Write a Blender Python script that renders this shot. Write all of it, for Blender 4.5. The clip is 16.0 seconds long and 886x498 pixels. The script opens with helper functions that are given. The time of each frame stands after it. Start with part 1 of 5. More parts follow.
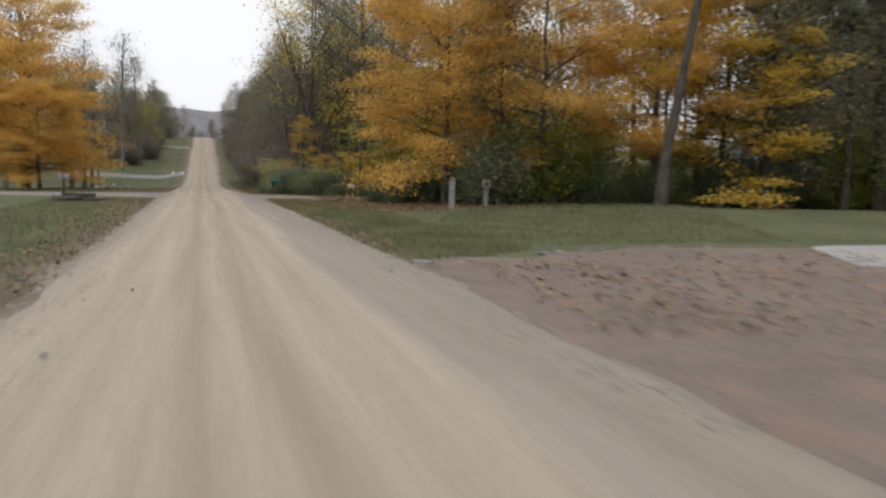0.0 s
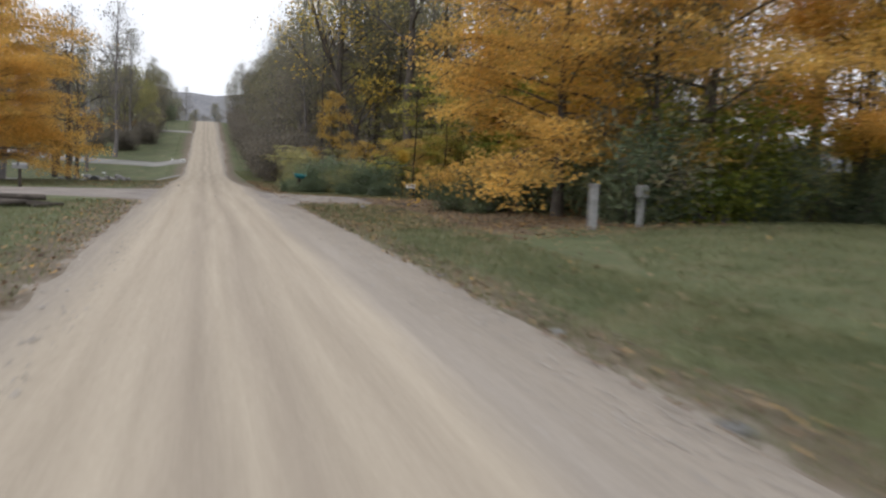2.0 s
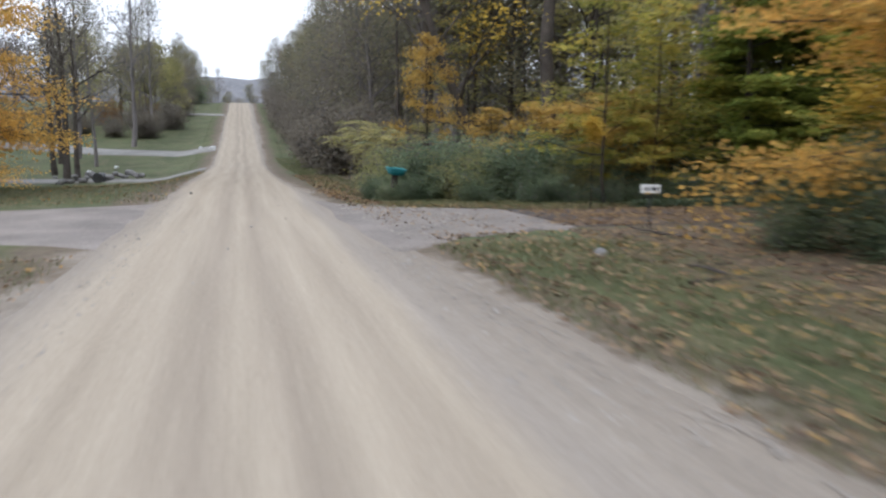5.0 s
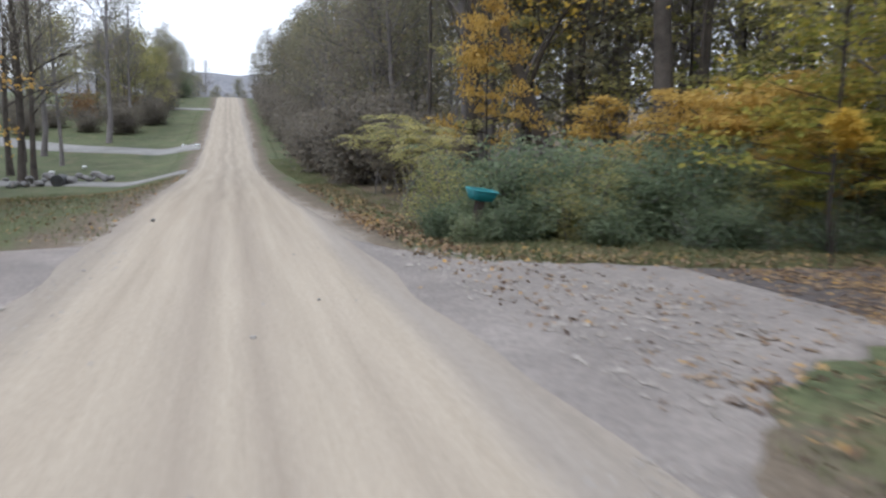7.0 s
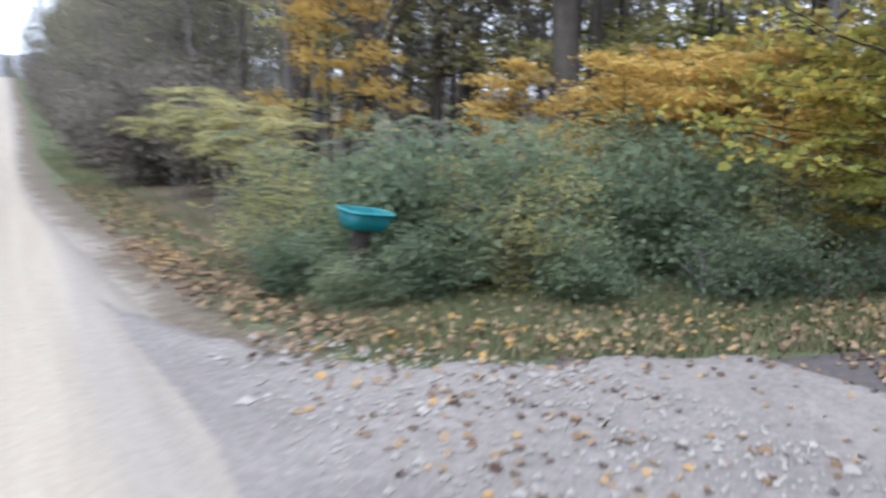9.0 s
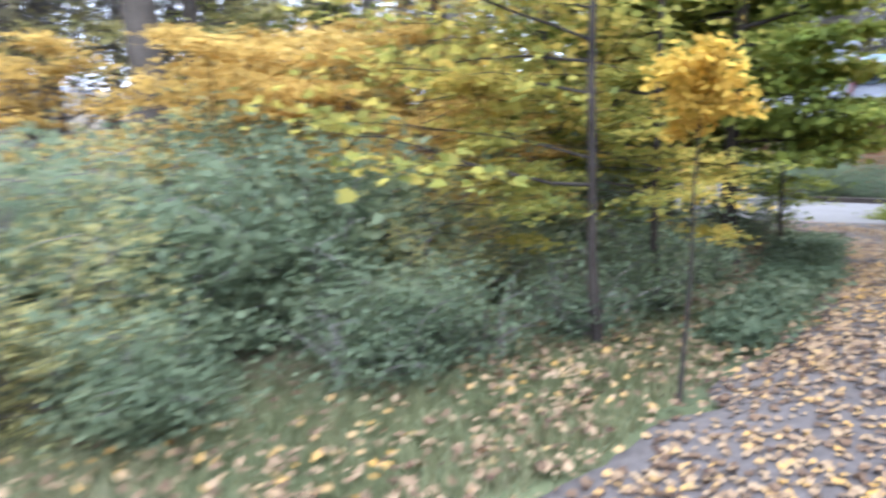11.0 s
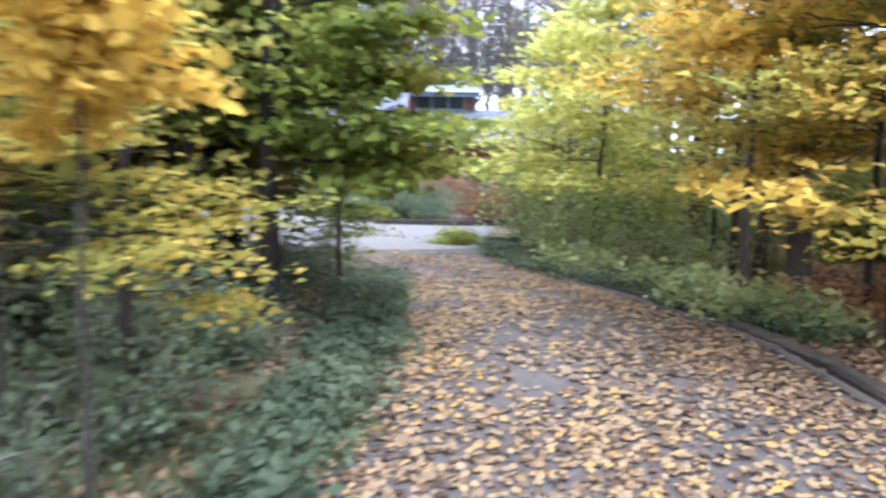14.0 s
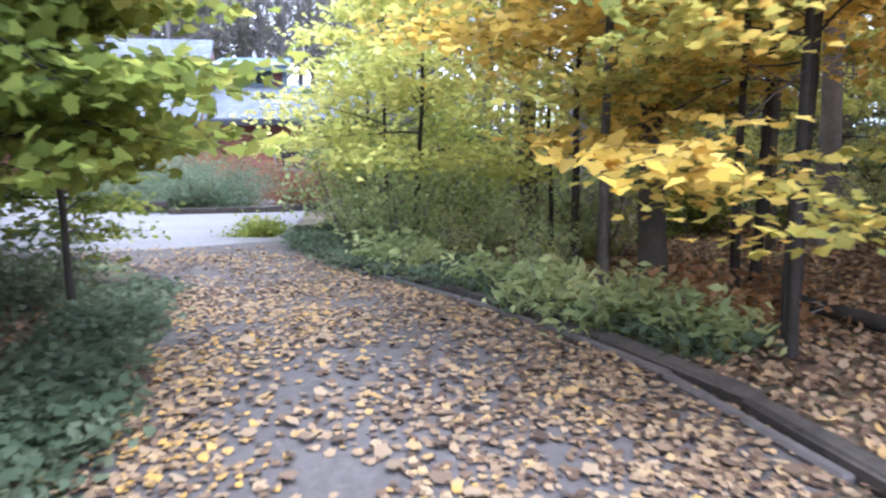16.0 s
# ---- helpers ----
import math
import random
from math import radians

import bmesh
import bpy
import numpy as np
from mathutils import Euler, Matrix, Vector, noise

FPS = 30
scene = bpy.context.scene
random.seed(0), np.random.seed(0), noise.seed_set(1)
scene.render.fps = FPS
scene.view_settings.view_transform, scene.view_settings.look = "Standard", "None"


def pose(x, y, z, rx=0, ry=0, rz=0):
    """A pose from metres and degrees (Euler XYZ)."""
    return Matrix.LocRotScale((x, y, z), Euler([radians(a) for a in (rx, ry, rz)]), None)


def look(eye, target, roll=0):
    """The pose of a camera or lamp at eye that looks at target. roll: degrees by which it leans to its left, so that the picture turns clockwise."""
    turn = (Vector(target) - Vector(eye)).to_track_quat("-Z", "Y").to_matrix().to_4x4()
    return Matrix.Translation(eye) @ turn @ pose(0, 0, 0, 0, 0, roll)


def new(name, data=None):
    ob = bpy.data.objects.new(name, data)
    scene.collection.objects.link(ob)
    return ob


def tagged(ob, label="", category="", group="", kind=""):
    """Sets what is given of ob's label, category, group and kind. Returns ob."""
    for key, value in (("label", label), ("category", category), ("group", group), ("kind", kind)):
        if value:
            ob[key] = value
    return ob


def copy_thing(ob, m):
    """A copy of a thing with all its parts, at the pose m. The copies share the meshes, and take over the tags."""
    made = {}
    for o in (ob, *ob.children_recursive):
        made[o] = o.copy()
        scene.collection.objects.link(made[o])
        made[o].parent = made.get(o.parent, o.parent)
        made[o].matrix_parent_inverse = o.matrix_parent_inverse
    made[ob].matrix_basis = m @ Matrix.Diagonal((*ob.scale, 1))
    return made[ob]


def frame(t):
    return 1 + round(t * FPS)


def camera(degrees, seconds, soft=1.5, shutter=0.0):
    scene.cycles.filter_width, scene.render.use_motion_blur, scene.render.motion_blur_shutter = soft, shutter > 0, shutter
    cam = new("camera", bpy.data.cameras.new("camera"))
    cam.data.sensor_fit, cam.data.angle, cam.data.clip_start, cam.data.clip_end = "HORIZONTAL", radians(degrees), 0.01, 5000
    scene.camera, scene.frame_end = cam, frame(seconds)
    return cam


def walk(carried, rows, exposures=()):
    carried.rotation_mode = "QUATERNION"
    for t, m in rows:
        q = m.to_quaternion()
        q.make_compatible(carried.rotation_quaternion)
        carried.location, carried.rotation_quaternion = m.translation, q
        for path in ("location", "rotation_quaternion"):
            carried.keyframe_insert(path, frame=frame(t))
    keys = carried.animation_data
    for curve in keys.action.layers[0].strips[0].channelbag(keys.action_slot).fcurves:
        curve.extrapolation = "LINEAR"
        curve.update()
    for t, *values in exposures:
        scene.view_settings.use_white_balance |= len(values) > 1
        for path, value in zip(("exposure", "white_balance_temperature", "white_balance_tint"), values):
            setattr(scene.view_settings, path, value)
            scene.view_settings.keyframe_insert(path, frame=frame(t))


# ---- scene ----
cam = camera(60.35, 16.0, soft=2.4, shutter=1.0)
PATH = [
    (0.0, pose(0.000, 0.000, 1.234, 84.43, -1.37, -17.49)),
    (0.5, pose(0.009, 2.407, 1.325, 84.09, -2.26, -17.43)),
    (1.0, pose(0.003, 4.906, 1.369, 84.08, -2.02, -17.19)),
    (1.5, pose(-0.042, 7.342, 1.382, 84.05, -2.11, -17.23)),
    (2.0, pose(-0.048, 9.783, 1.391, 83.62, -2.32, -17.29)),
    (2.5, pose(0.036, 12.186, 1.461, 83.34, -1.63, -16.70)),
    (3.0, pose(0.109, 14.510, 1.495, 83.07, -0.77, -15.93)),
    (3.5, pose(0.192, 16.750, 1.521, 82.59, -0.64, -15.80)),
    (4.0, pose(0.277, 19.109, 1.463, 81.99, 0.09, -15.51)),
    (4.5, pose(0.245, 21.283, 1.416, 81.77, 0.23, -15.05)),
    (5.0, pose(0.207, 23.293, 1.399, 81.79, -0.02, -14.70)),
    (5.5, pose(0.174, 25.160, 1.409, 81.93, -0.49, -14.63)),
    (6.0, pose(0.157, 26.903, 1.441, 82.06, -1.01, -14.84)),
    (6.5, pose(0.156, 28.542, 1.480, 82.05, -1.30, -15.22)),
    (7.0, pose(0.183, 30.093, 1.442, 81.76, -0.81, -15.53)),
    (7.5, pose(0.266, 31.503, 1.407, 81.66, -0.68, -16.26)),
    (8.0, pose(0.478, 32.805, 1.375, 81.39, -0.29, -19.16)),
    (8.2, pose(0.596, 33.254, 1.360, 81.47, -0.11, -21.08)),
    (8.5, pose(0.782, 33.872, 1.366, 81.45, -0.12, -24.09)),
    (9.0, pose(1.144, 34.701, 1.384, 81.05, -0.93, -29.58)),
    (9.5, pose(1.548, 35.294, 1.396, 80.49, -2.10, -35.70)),
    (10.0, pose(1.982, 35.721, 1.411, 80.25, -2.50, -42.33)),
    (10.3, pose(2.261, 35.935, 1.434, 80.40, -1.80, -46.46)),
    (10.5, pose(2.487, 36.045, 1.458, 80.61, -0.96, -49.25)),
    (11.0, pose(3.103, 36.287, 1.439, 80.91, 0.97, -56.15)),
    (11.5, pose(3.512, 36.443, 1.434, 82.02, -0.48, -62.68)),
    (12.0, pose(4.015, 36.564, 1.420, 82.91, -1.50, -68.93)),
    (12.5, pose(4.440, 36.601, 1.392, 82.97, -1.93, -74.14)),
    (13.0, pose(4.772, 36.584, 1.391, 82.69, -1.30, -77.95)),
    (13.5, pose(5.085, 36.555, 1.391, 82.55, -0.89, -81.85)),
    (14.0, pose(5.444, 36.515, 1.388, 82.31, -1.08, -86.44)),
    (14.5, pose(5.845, 36.429, 1.375, 82.16, -1.05, -91.56)),
    (15.0, pose(6.308, 36.312, 1.349, 81.63, 0.16, -95.85)),
    (15.5, pose(6.761, 36.252, 1.318, 81.19, 0.29, -98.40)),
    (16.0, pose(7.190, 36.256, 1.290, 80.92, 0.05, -99.70)),
]
# seconds, stops, kelvin, tint: the film's own camera opens up under the trees and drifts cooler
EXPOSURES = [(0.0, -0.35, 6300, 10), (4.0, 0.1, 5700, 10), (8.2, 0.4, 5450, 10), (10.3, 1.8, 5100, 12), (13.0, 1.93, 5250, 12), (16.0, 2.12, 4950, 15)]
walk(cam, PATH, EXPOSURES)

# ---- light: overcast autumn afternoon ----
world = bpy.data.worlds.new("overcast_sky")
world.use_nodes = True
scene.world = world
wn, wl = world.node_tree.nodes, world.node_tree.links
sky = wn.new("ShaderNodeTexSky")
sky.sky_type = "NISHITA"
sky.sun_disc = False
sky.sun_elevation, sky.sun_rotation = radians(65), radians(231)
sky.air_density, sky.dust_density, sky.ozone_density = 1.0, 4.0, 1.0
hsv = wn.new("ShaderNodeHueSaturation")
hsv.inputs["Saturation"].default_value = 0.22
hsv.inputs["Value"].default_value = 1.0
wl.new(sky.outputs[0], hsv.inputs["Color"])
veil = wn.new("ShaderNodeMix")
veil.data_type = "RGBA"
veil.inputs["Factor"].default_value = 0.8
veil.inputs["B"].default_value = (9.6, 9.5, 9.6, 1)
wl.new(hsv.outputs[0], veil.inputs["A"])
wl.new(veil.outputs["Result"], wn["Background"].inputs["Color"])
wn["Background"].inputs["Strength"].default_value = 0.15
sun_data = bpy.data.lights.new("sun", "SUN")
sun_data.energy, sun_data.angle, sun_data.color = 1.4, radians(30), (1.0, 0.96, 0.9)
sun = new("sun", sun_data)
sun.matrix_world = look((-12, 22, 60), (10, 40, 0))

# ---- materials ----


def material(name, rough=0.9, spec=0.25):
    m = bpy.data.materials.new(name)
    m.use_nodes = True
    b = m.node_tree.nodes["Principled BSDF"]
    b.inputs["Roughness"].default_value = rough
    b.inputs["Specular IOR Level"].default_value = spec
    return m, m.node_tree.nodes, m.node_tree.links, b


def ramp(nodes, stops):
    r = nodes.new("ShaderNodeValToRGB")
    while len(r.color_ramp.elements) < len(stops):
        r.color_ramp.elements.new(0.5)
    for e, (p, c) in zip(r.color_ramp.elements, stops):
        e.position, e.color = p, (*c, 1)
    return r


def noise_node(nodes, links, scale, detail=6, rough=0.6, stretch=None, warp=0.0):
    """Noise in world metres; stretch squeezes the coordinate axes."""
    g = nodes.new("ShaderNodeNewGeometry")
    n = nodes.new("ShaderNodeTexNoise")
    n.inputs["Scale"].default_value = scale
    n.inputs["Detail"].default_value = detail
    n.inputs["Roughness"].default_value = rough
    n.inputs["Distortion"].default_value = warp
    if stretch:
        v = nodes.new("ShaderNodeVectorMath")
        v.operation = "MULTIPLY"
        v.inputs[1].default_value = stretch
        links.new(g.outputs["Position"], v.inputs[0])
        links.new(v.outputs[0], n.inputs["Vector"])
    else:
        links.new(g.outputs["Position"], n.inputs["Vector"])
    return n


def blend(nodes, links, fac, a, b, mode="MIX"):
    m = nodes.new("ShaderNodeMix")
    m.data_type, m.blend_type = "RGBA", mode
    for v, k in ((fac, "Factor"), (a, "A"), (b, "B")):
        if isinstance(v, bpy.types.NodeSocket):
            links.new(v, m.inputs[k])
        else:
            m.inputs[k].default_value = v if k == "Factor" else (*v, 1)
    return m.outputs["Result"]


def bump(nodes, links, bsdf, height, strength=0.4, distance=0.02):
    b = nodes.new("ShaderNodeBump")
    b.inputs["Strength"].default_value, b.inputs["Distance"].default_value = strength, distance
    links.new(height, b.inputs["Height"])
    links.new(b.outputs[0], bsdf.inputs["Normal"])


def two_scale(name, dark, light, coarse, fine, rough=0.9, third=None, bump_by=0.4, dist=0.02, spec=0.25):
    """A plain surface mottled at two scales, with relief from the finer one."""
    m, n, l, b = material(name, rough, spec)
    n1, n2 = noise_node(n, l, coarse, 5), noise_node(n, l, fine, 8, 0.7)
    r1 = ramp(n, [(0.3, dark), (0.7, light)])
    l.new(n1.outputs["Fac"], r1.inputs[0])
    r2 = ramp(n, [(0.25, (0.45, 0.45, 0.45)), (0.75, (1.35, 1.35, 1.35))])
    l.new(n2.outputs["Fac"], r2.inputs[0])
    c = blend(n, l, 0.75, r1.outputs[0], r2.outputs[0], "MULTIPLY")
    if third:
        n3 = noise_node(n, l, coarse * 3.1, 6, 0.7)
        r3 = ramp(n, [(0.5, (0, 0, 0)), (0.62, (1, 1, 1))])
        l.new(n3.outputs["Fac"], r3.inputs[0])
        c = blend(n, l, r3.outputs[0], c, third)
    l.new(c, b.inputs["Base Color"])
    bump(n, l, b, n2.outputs["Fac"], bump_by, dist)
    return m


def leaf_material(name, colours, clear=0.58, rough=0.55, patch=0.8, single=0.55):
    """Leaves that differ one by one and in patches, and let light through."""
    m, n, l, b = material(name, rough, 0.12)
    g = n.new("ShaderNodeNewGeometry")
    k = len(colours)
    r = ramp(n, [(i / max(k - 1, 1), c) for i, c in enumerate(colours)])
    patchy = noise_node(n, l, patch, 3)
    mx = n.new("ShaderNodeMath")
    mx.operation = "MULTIPLY_ADD"
    l.new(g.outputs["Random Per Island"], mx.inputs[0])
    mx.inputs[1].default_value = single
    sub = n.new("ShaderNodeMath")
    sub.operation = "MULTIPLY_ADD"
    l.new(patchy.outputs["Fac"], sub.inputs[0])
    sub.inputs[1].default_value, sub.inputs[2].default_value = 1.9 if single < 0.6 else 0.8, -0.72 if single < 0.6 else -0.4
    l.new(sub.outputs[0], mx.inputs[2])
    l.new(mx.outputs[0], r.inputs[0])
    l.new(r.outputs[0], b.inputs["Base Color"])
    t = n.new("ShaderNodeBsdfTranslucent")
    l.new(r.outputs[0], t.inputs["Color"])
    s = n.new("ShaderNodeMixShader")
    s.inputs[0].default_value = clear
    l.new(b.outputs[0], s.inputs[1])
    l.new(t.outputs[0], s.inputs[2])
    l.new(s.outputs[0], n["Material Output"].inputs["Surface"])
    return m




def turf(n, l):
    """The colour and relief of mown autumn grass, the same wherever it is used."""
    n1, n2, n3, n4 = noise_node(n, l, 0.35, 5), noise_node(n, l, 9.0, 8, 0.7), noise_node(n, l, 1.1, 6, 0.7), noise_node(n, l, 45.0, 4, 0.7)
    r1 = ramp(n, [(0.3, (0.066, 0.08, 0.038)), (0.7, (0.115, 0.127, 0.06))])
    l.new(n1.outputs["Fac"], r1.inputs[0])
    r2 = ramp(n, [(0.25, (0.45, 0.45, 0.45)), (0.75, (1.35, 1.35, 1.35))])
    l.new(n2.outputs["Fac"], r2.inputs[0])
    r3 = ramp(n, [(0.5, (0, 0, 0)), (0.64, (0.8, 0.8, 0.8))])
    l.new(n3.outputs["Fac"], r3.inputs[0])
    r4 = ramp(n, [(0.3, (0.6, 0.6, 0.6)), (0.7, (1.3, 1.3, 1.3))])
    l.new(n4.outputs["Fac"], r4.inputs[0])
    c = blend(n, l, r3.outputs[0], r1.outputs[0], (0.15, 0.128, 0.075))
    c = blend(n, l, 0.75, c, r2.outputs[0], "MULTIPLY")
    return blend(n, l, 0.6, c, r4.outputs[0], "MULTIPLY"), n2.outputs["Fac"]


M = {}
gm, n, l, b = material("lawn_grass", 0.95)
colour, relief = turf(n, l)
l.new(colour, b.inputs["Base Color"])
bump(n, l, b, relief, 0.8, 0.03)
M["grass"] = gm
# roadside strip: loose grey gravel, then trodden leafy dirt, breaking up into the grass
vm, n, l, b = material("gravelly_verge", 0.95, 0.2)
colour, relief = turf(n, l)
at = n.new("ShaderNodeAttribute")
at.attribute_name = "across"
v1, v2, v3 = noise_node(n, l, 0.7, 5, 0.65), noise_node(n, l, 5.0, 6, 0.7), noise_node(n, l, 26.0, 6, 0.75)
a1 = n.new("ShaderNodeMath")
a1.operation = "MULTIPLY_ADD"
l.new(v1.outputs["Fac"], a1.inputs[0])
a1.inputs[1].default_value = 0.9
l.new(at.outputs["Fac"], a1.inputs[2])
a2 = n.new("ShaderNodeMath")
a2.operation = "MULTIPLY_ADD"
l.new(v2.outputs["Fac"], a2.inputs[0])
a2.inputs[1].default_value = 0.7
l.new(a1.outputs[0], a2.inputs[2])
m1 = ramp(n, [(0.36, (0, 0, 0)), (0.44, (1, 1, 1))])
m2 = ramp(n, [(0.5, (0, 0, 0)), (0.62, (1, 1, 1))])
half = n.new("ShaderNodeMath")
half.operation = "MULTIPLY"
half.inputs[1].default_value = 0.4
l.new(a2.outputs[0], half.inputs[0])
l.new(half.outputs[0], m1.inputs[0])
l.new(half.outputs[0], m2.inputs[0])
vf = ramp(n, [(0.3, (0.6, 0.6, 0.6)), (0.7, (1.3, 1.3, 1.3))])
l.new(v3.outputs["Fac"], vf.inputs[0])
dirt = ramp(n, [(0.35, (0.1, 0.08, 0.058)), (0.65, (0.17, 0.135, 0.098))])
l.new(v2.outputs["Fac"], dirt.inputs[0])
c = blend(n, l, m1.outputs[0], (0.262, 0.227, 0.188), dirt.outputs[0])
c = blend(n, l, 0.8, c, vf.outputs[0], "MULTIPLY")
l.new(blend(n, l, m2.outputs[0], c, colour), b.inputs["Base Color"])
bump(n, l, b, v3.outputs["Fac"], 0.6, 0.02)
M["verge"] = vm
M["litter"] = two_scale("leaf_litter", (0.085, 0.066, 0.045), (0.175, 0.13, 0.086), 0.7, 14.0, 0.9, third=(0.115, 0.112, 0.058), bump_by=1.0, dist=0.04)
M["apron"] = two_scale("dirt_apron", (0.14, 0.112, 0.092), (0.2, 0.162, 0.135), 0.6, 12.0, 0.95, third=(0.2, 0.14, 0.115), bump_by=0.6)
M["grey_gravel"] = two_scale("grey_gravel", (0.18, 0.158, 0.143), (0.275, 0.242, 0.216), 0.8, 22.0, 0.95, bump_by=0.8)
M["court"] = two_scale("pale_forecourt", (0.16, 0.147, 0.141), (0.213, 0.198, 0.19), 0.5, 14.0, 0.85, bump_by=0.2)
M["concrete"] = two_scale("pale_concrete", (0.28, 0.272, 0.262), (0.37, 0.36, 0.348), 0.5, 14.0, 0.85, bump_by=0.15)
M["asphalt"] = two_scale("worn_drive_paving", (0.07, 0.059, 0.055), (0.108, 0.093, 0.087), 0.6, 18.0, 0.85, bump_by=0.5)
M["bark"] = two_scale("grey_bark", (0.052, 0.044, 0.037), (0.12, 0.102, 0.085), 2.5, 30.0, 0.95, bump_by=1.0, dist=0.03)
M["bark_dark"] = two_scale("dark_sapling_bark", (0.016, 0.013, 0.011), (0.05, 0.041, 0.034), 3.0, 40.0, 0.95, bump_by=0.8, dist=0.01)
M["tan_bark"] = two_scale("orange_tan_bark", (0.3, 0.15, 0.09), (0.45, 0.25, 0.16), 8.0, 50.0, 0.9, bump_by=0.6, dist=0.01)
M["pale_gravel"] = two_scale("pale_drive_gravel", (0.2, 0.19, 0.176), (0.28, 0.268, 0.25), 0.5, 14.0, 0.9, bump_by=0.4)
M["twig"] = two_scale("bare_twigs", (0.13, 0.115, 0.108), (0.22, 0.2, 0.19), 0.9, 12.0, 0.95, bump_by=0.2)
M["timber"] = two_scale("weathered_timber", (0.03, 0.024, 0.02), (0.075, 0.061, 0.051), 3.0, 25.0, 0.9, bump_by=0.8)
M["stone"] = two_scale("field_stone", (0.12, 0.115, 0.108), (0.3, 0.29, 0.28), 2.0, 14.0, 0.9, bump_by=0.7)
M["white"] = two_scale("white_paint", (0.62, 0.62, 0.6), (0.78, 0.78, 0.77), 3.0, 30.0, 0.6, bump_by=0.1)
M["post"] = two_scale("bleached_post_wood", (0.17, 0.167, 0.16), (0.29, 0.285, 0.275), 4.0, 40.0, 0.8, bump_by=0.4)
M["teal"] = two_scale("teal_plastic", (0.006, 0.1, 0.11), (0.012, 0.15, 0.16), 4.0, 30.0, 0.45, bump_by=0.1, spec=0.5)
M["teal_rim"] = two_scale("worn_teal_plastic", (0.03, 0.2, 0.21), (0.05, 0.27, 0.28), 4.0, 30.0, 0.5, bump_by=0.1, spec=0.5)
M["dark_metal"] = two_scale("dark_metal", (0.03, 0.03, 0.03), (0.06, 0.06, 0.06), 5.0, 40.0, 0.5, bump_by=0.1)
M["fascia"] = two_scale("pale_blue_trim", (0.16, 0.22, 0.27), (0.22, 0.29, 0.34), 2.0, 20.0, 0.6, bump_by=0.1)
M["soffit"] = two_scale("dark_soffit", (0.03, 0.03, 0.035), (0.06, 0.06, 0.07), 2.0, 20.0, 0.7, bump_by=0.1)
# grey woods with the pale blue-grey of distance haze mixed into the colour
M["ridge"] = two_scale("hazed_far_woods", (0.15, 0.15, 0.16), (0.24, 0.235, 0.24), 0.02, 0.3, 1.0, bump_by=0.0)


def coursed(name, dark, light, joint, width, row, gap, rough):
    """Bricks or shingles in courses, laid out along y and z in metres."""
    m, n, l, b = material(name, rough)
    g = n.new("ShaderNodeNewGeometry")
    sp = n.new("ShaderNodeSeparateXYZ")
    cb = n.new("ShaderNodeCombineXYZ")
    ad = n.new("ShaderNodeMath")
    l.new(g.outputs["Position"], sp.inputs[0])
    l.new(sp.outputs["X"], ad.inputs[0])
    l.new(sp.outputs["Y"], ad.inputs[1])
    l.new(ad.outputs[0], cb.inputs["X"])
    l.new(sp.outputs["Z"], cb.inputs["Y"])
    t = n.new("ShaderNodeTexBrick")
    l.new(cb.outputs[0], t.inputs["Vector"])
    for k, v in (("Color1", dark), ("Color2", light), ("Mortar", joint)):
        t.inputs[k].default_value = (*v, 1)
    for k, v in (("Scale", 1.0), ("Mortar Size", gap), ("Brick Width", width), ("Row Height", row), ("Bias", 0.0)):
        t.inputs[k].default_value = v
    st = noise_node(n, l, 1.3, 6, 0.7)
    rs = ramp(n, [(0.3, (0.72, 0.72, 0.72)), (0.7, (1.2, 1.2, 1.2))])
    l.new(st.outputs["Fac"], rs.inputs[0])
    l.new(blend(n, l, 0.8, t.outputs["Color"], rs.outputs[0], "MULTIPLY"), b.inputs["Base Color"])
    bump(n, l, b, t.outputs["Fac"], -0.4, 0.01)
    return m


M["brick"] = coursed("red_brick_wall", (0.2, 0.06, 0.05), (0.3, 0.1, 0.085), (0.26, 0.21, 0.19), 0.21, 0.075, 0.006, 0.85)
M["shingle"] = coursed("grey_shingle", (0.12, 0.128, 0.148), (0.18, 0.187, 0.21), (0.06, 0.063, 0.075), 0.3, 0.075, 0.008, 0.85)
glass, gn, gl, gb = material("window_glass", 0.08, 0.6)
gb.inputs["Base Color"].default_value = (0.03, 0.035, 0.04, 1)
M["glass"] = glass

ORANGE = [(0.34, 0.265, 0.088), (0.57, 0.37, 0.11), (0.78, 0.485, 0.125), (0.84, 0.585, 0.18)]
TURNING = [(0.17, 0.195, 0.055), (0.28, 0.28, 0.068), (0.43, 0.37, 0.085), (0.62, 0.43, 0.1)]
GOLD = [(0.38, 0.285, 0.048), (0.55, 0.385, 0.07), (0.66, 0.465, 0.092), (0.73, 0.555, 0.16)]
AMBER = [(0.28, 0.195, 0.062), (0.45, 0.305, 0.085), (0.57, 0.39, 0.108), (0.62, 0.46, 0.17)]
YELLOWGREEN = [(0.34, 0.37, 0.09), (0.5, 0.5, 0.13), (0.64, 0.6, 0.17), (0.75, 0.68, 0.24)]
GREEN = [(0.115, 0.15, 0.036), (0.185, 0.222, 0.047), (0.265, 0.29, 0.06), (0.43, 0.385, 0.082)]
DEEP = [(0.098, 0.125, 0.078), (0.145, 0.183, 0.11), (0.195, 0.235, 0.138), (0.275, 0.295, 0.168)]
OLIVE = [(0.125, 0.125, 0.09), (0.185, 0.18, 0.118), (0.24, 0.222, 0.138), (0.32, 0.265, 0.135)]
DRAB = [(0.12, 0.107, 0.093), (0.175, 0.155, 0.128), (0.22, 0.193, 0.152), (0.235, 0.215, 0.15)]
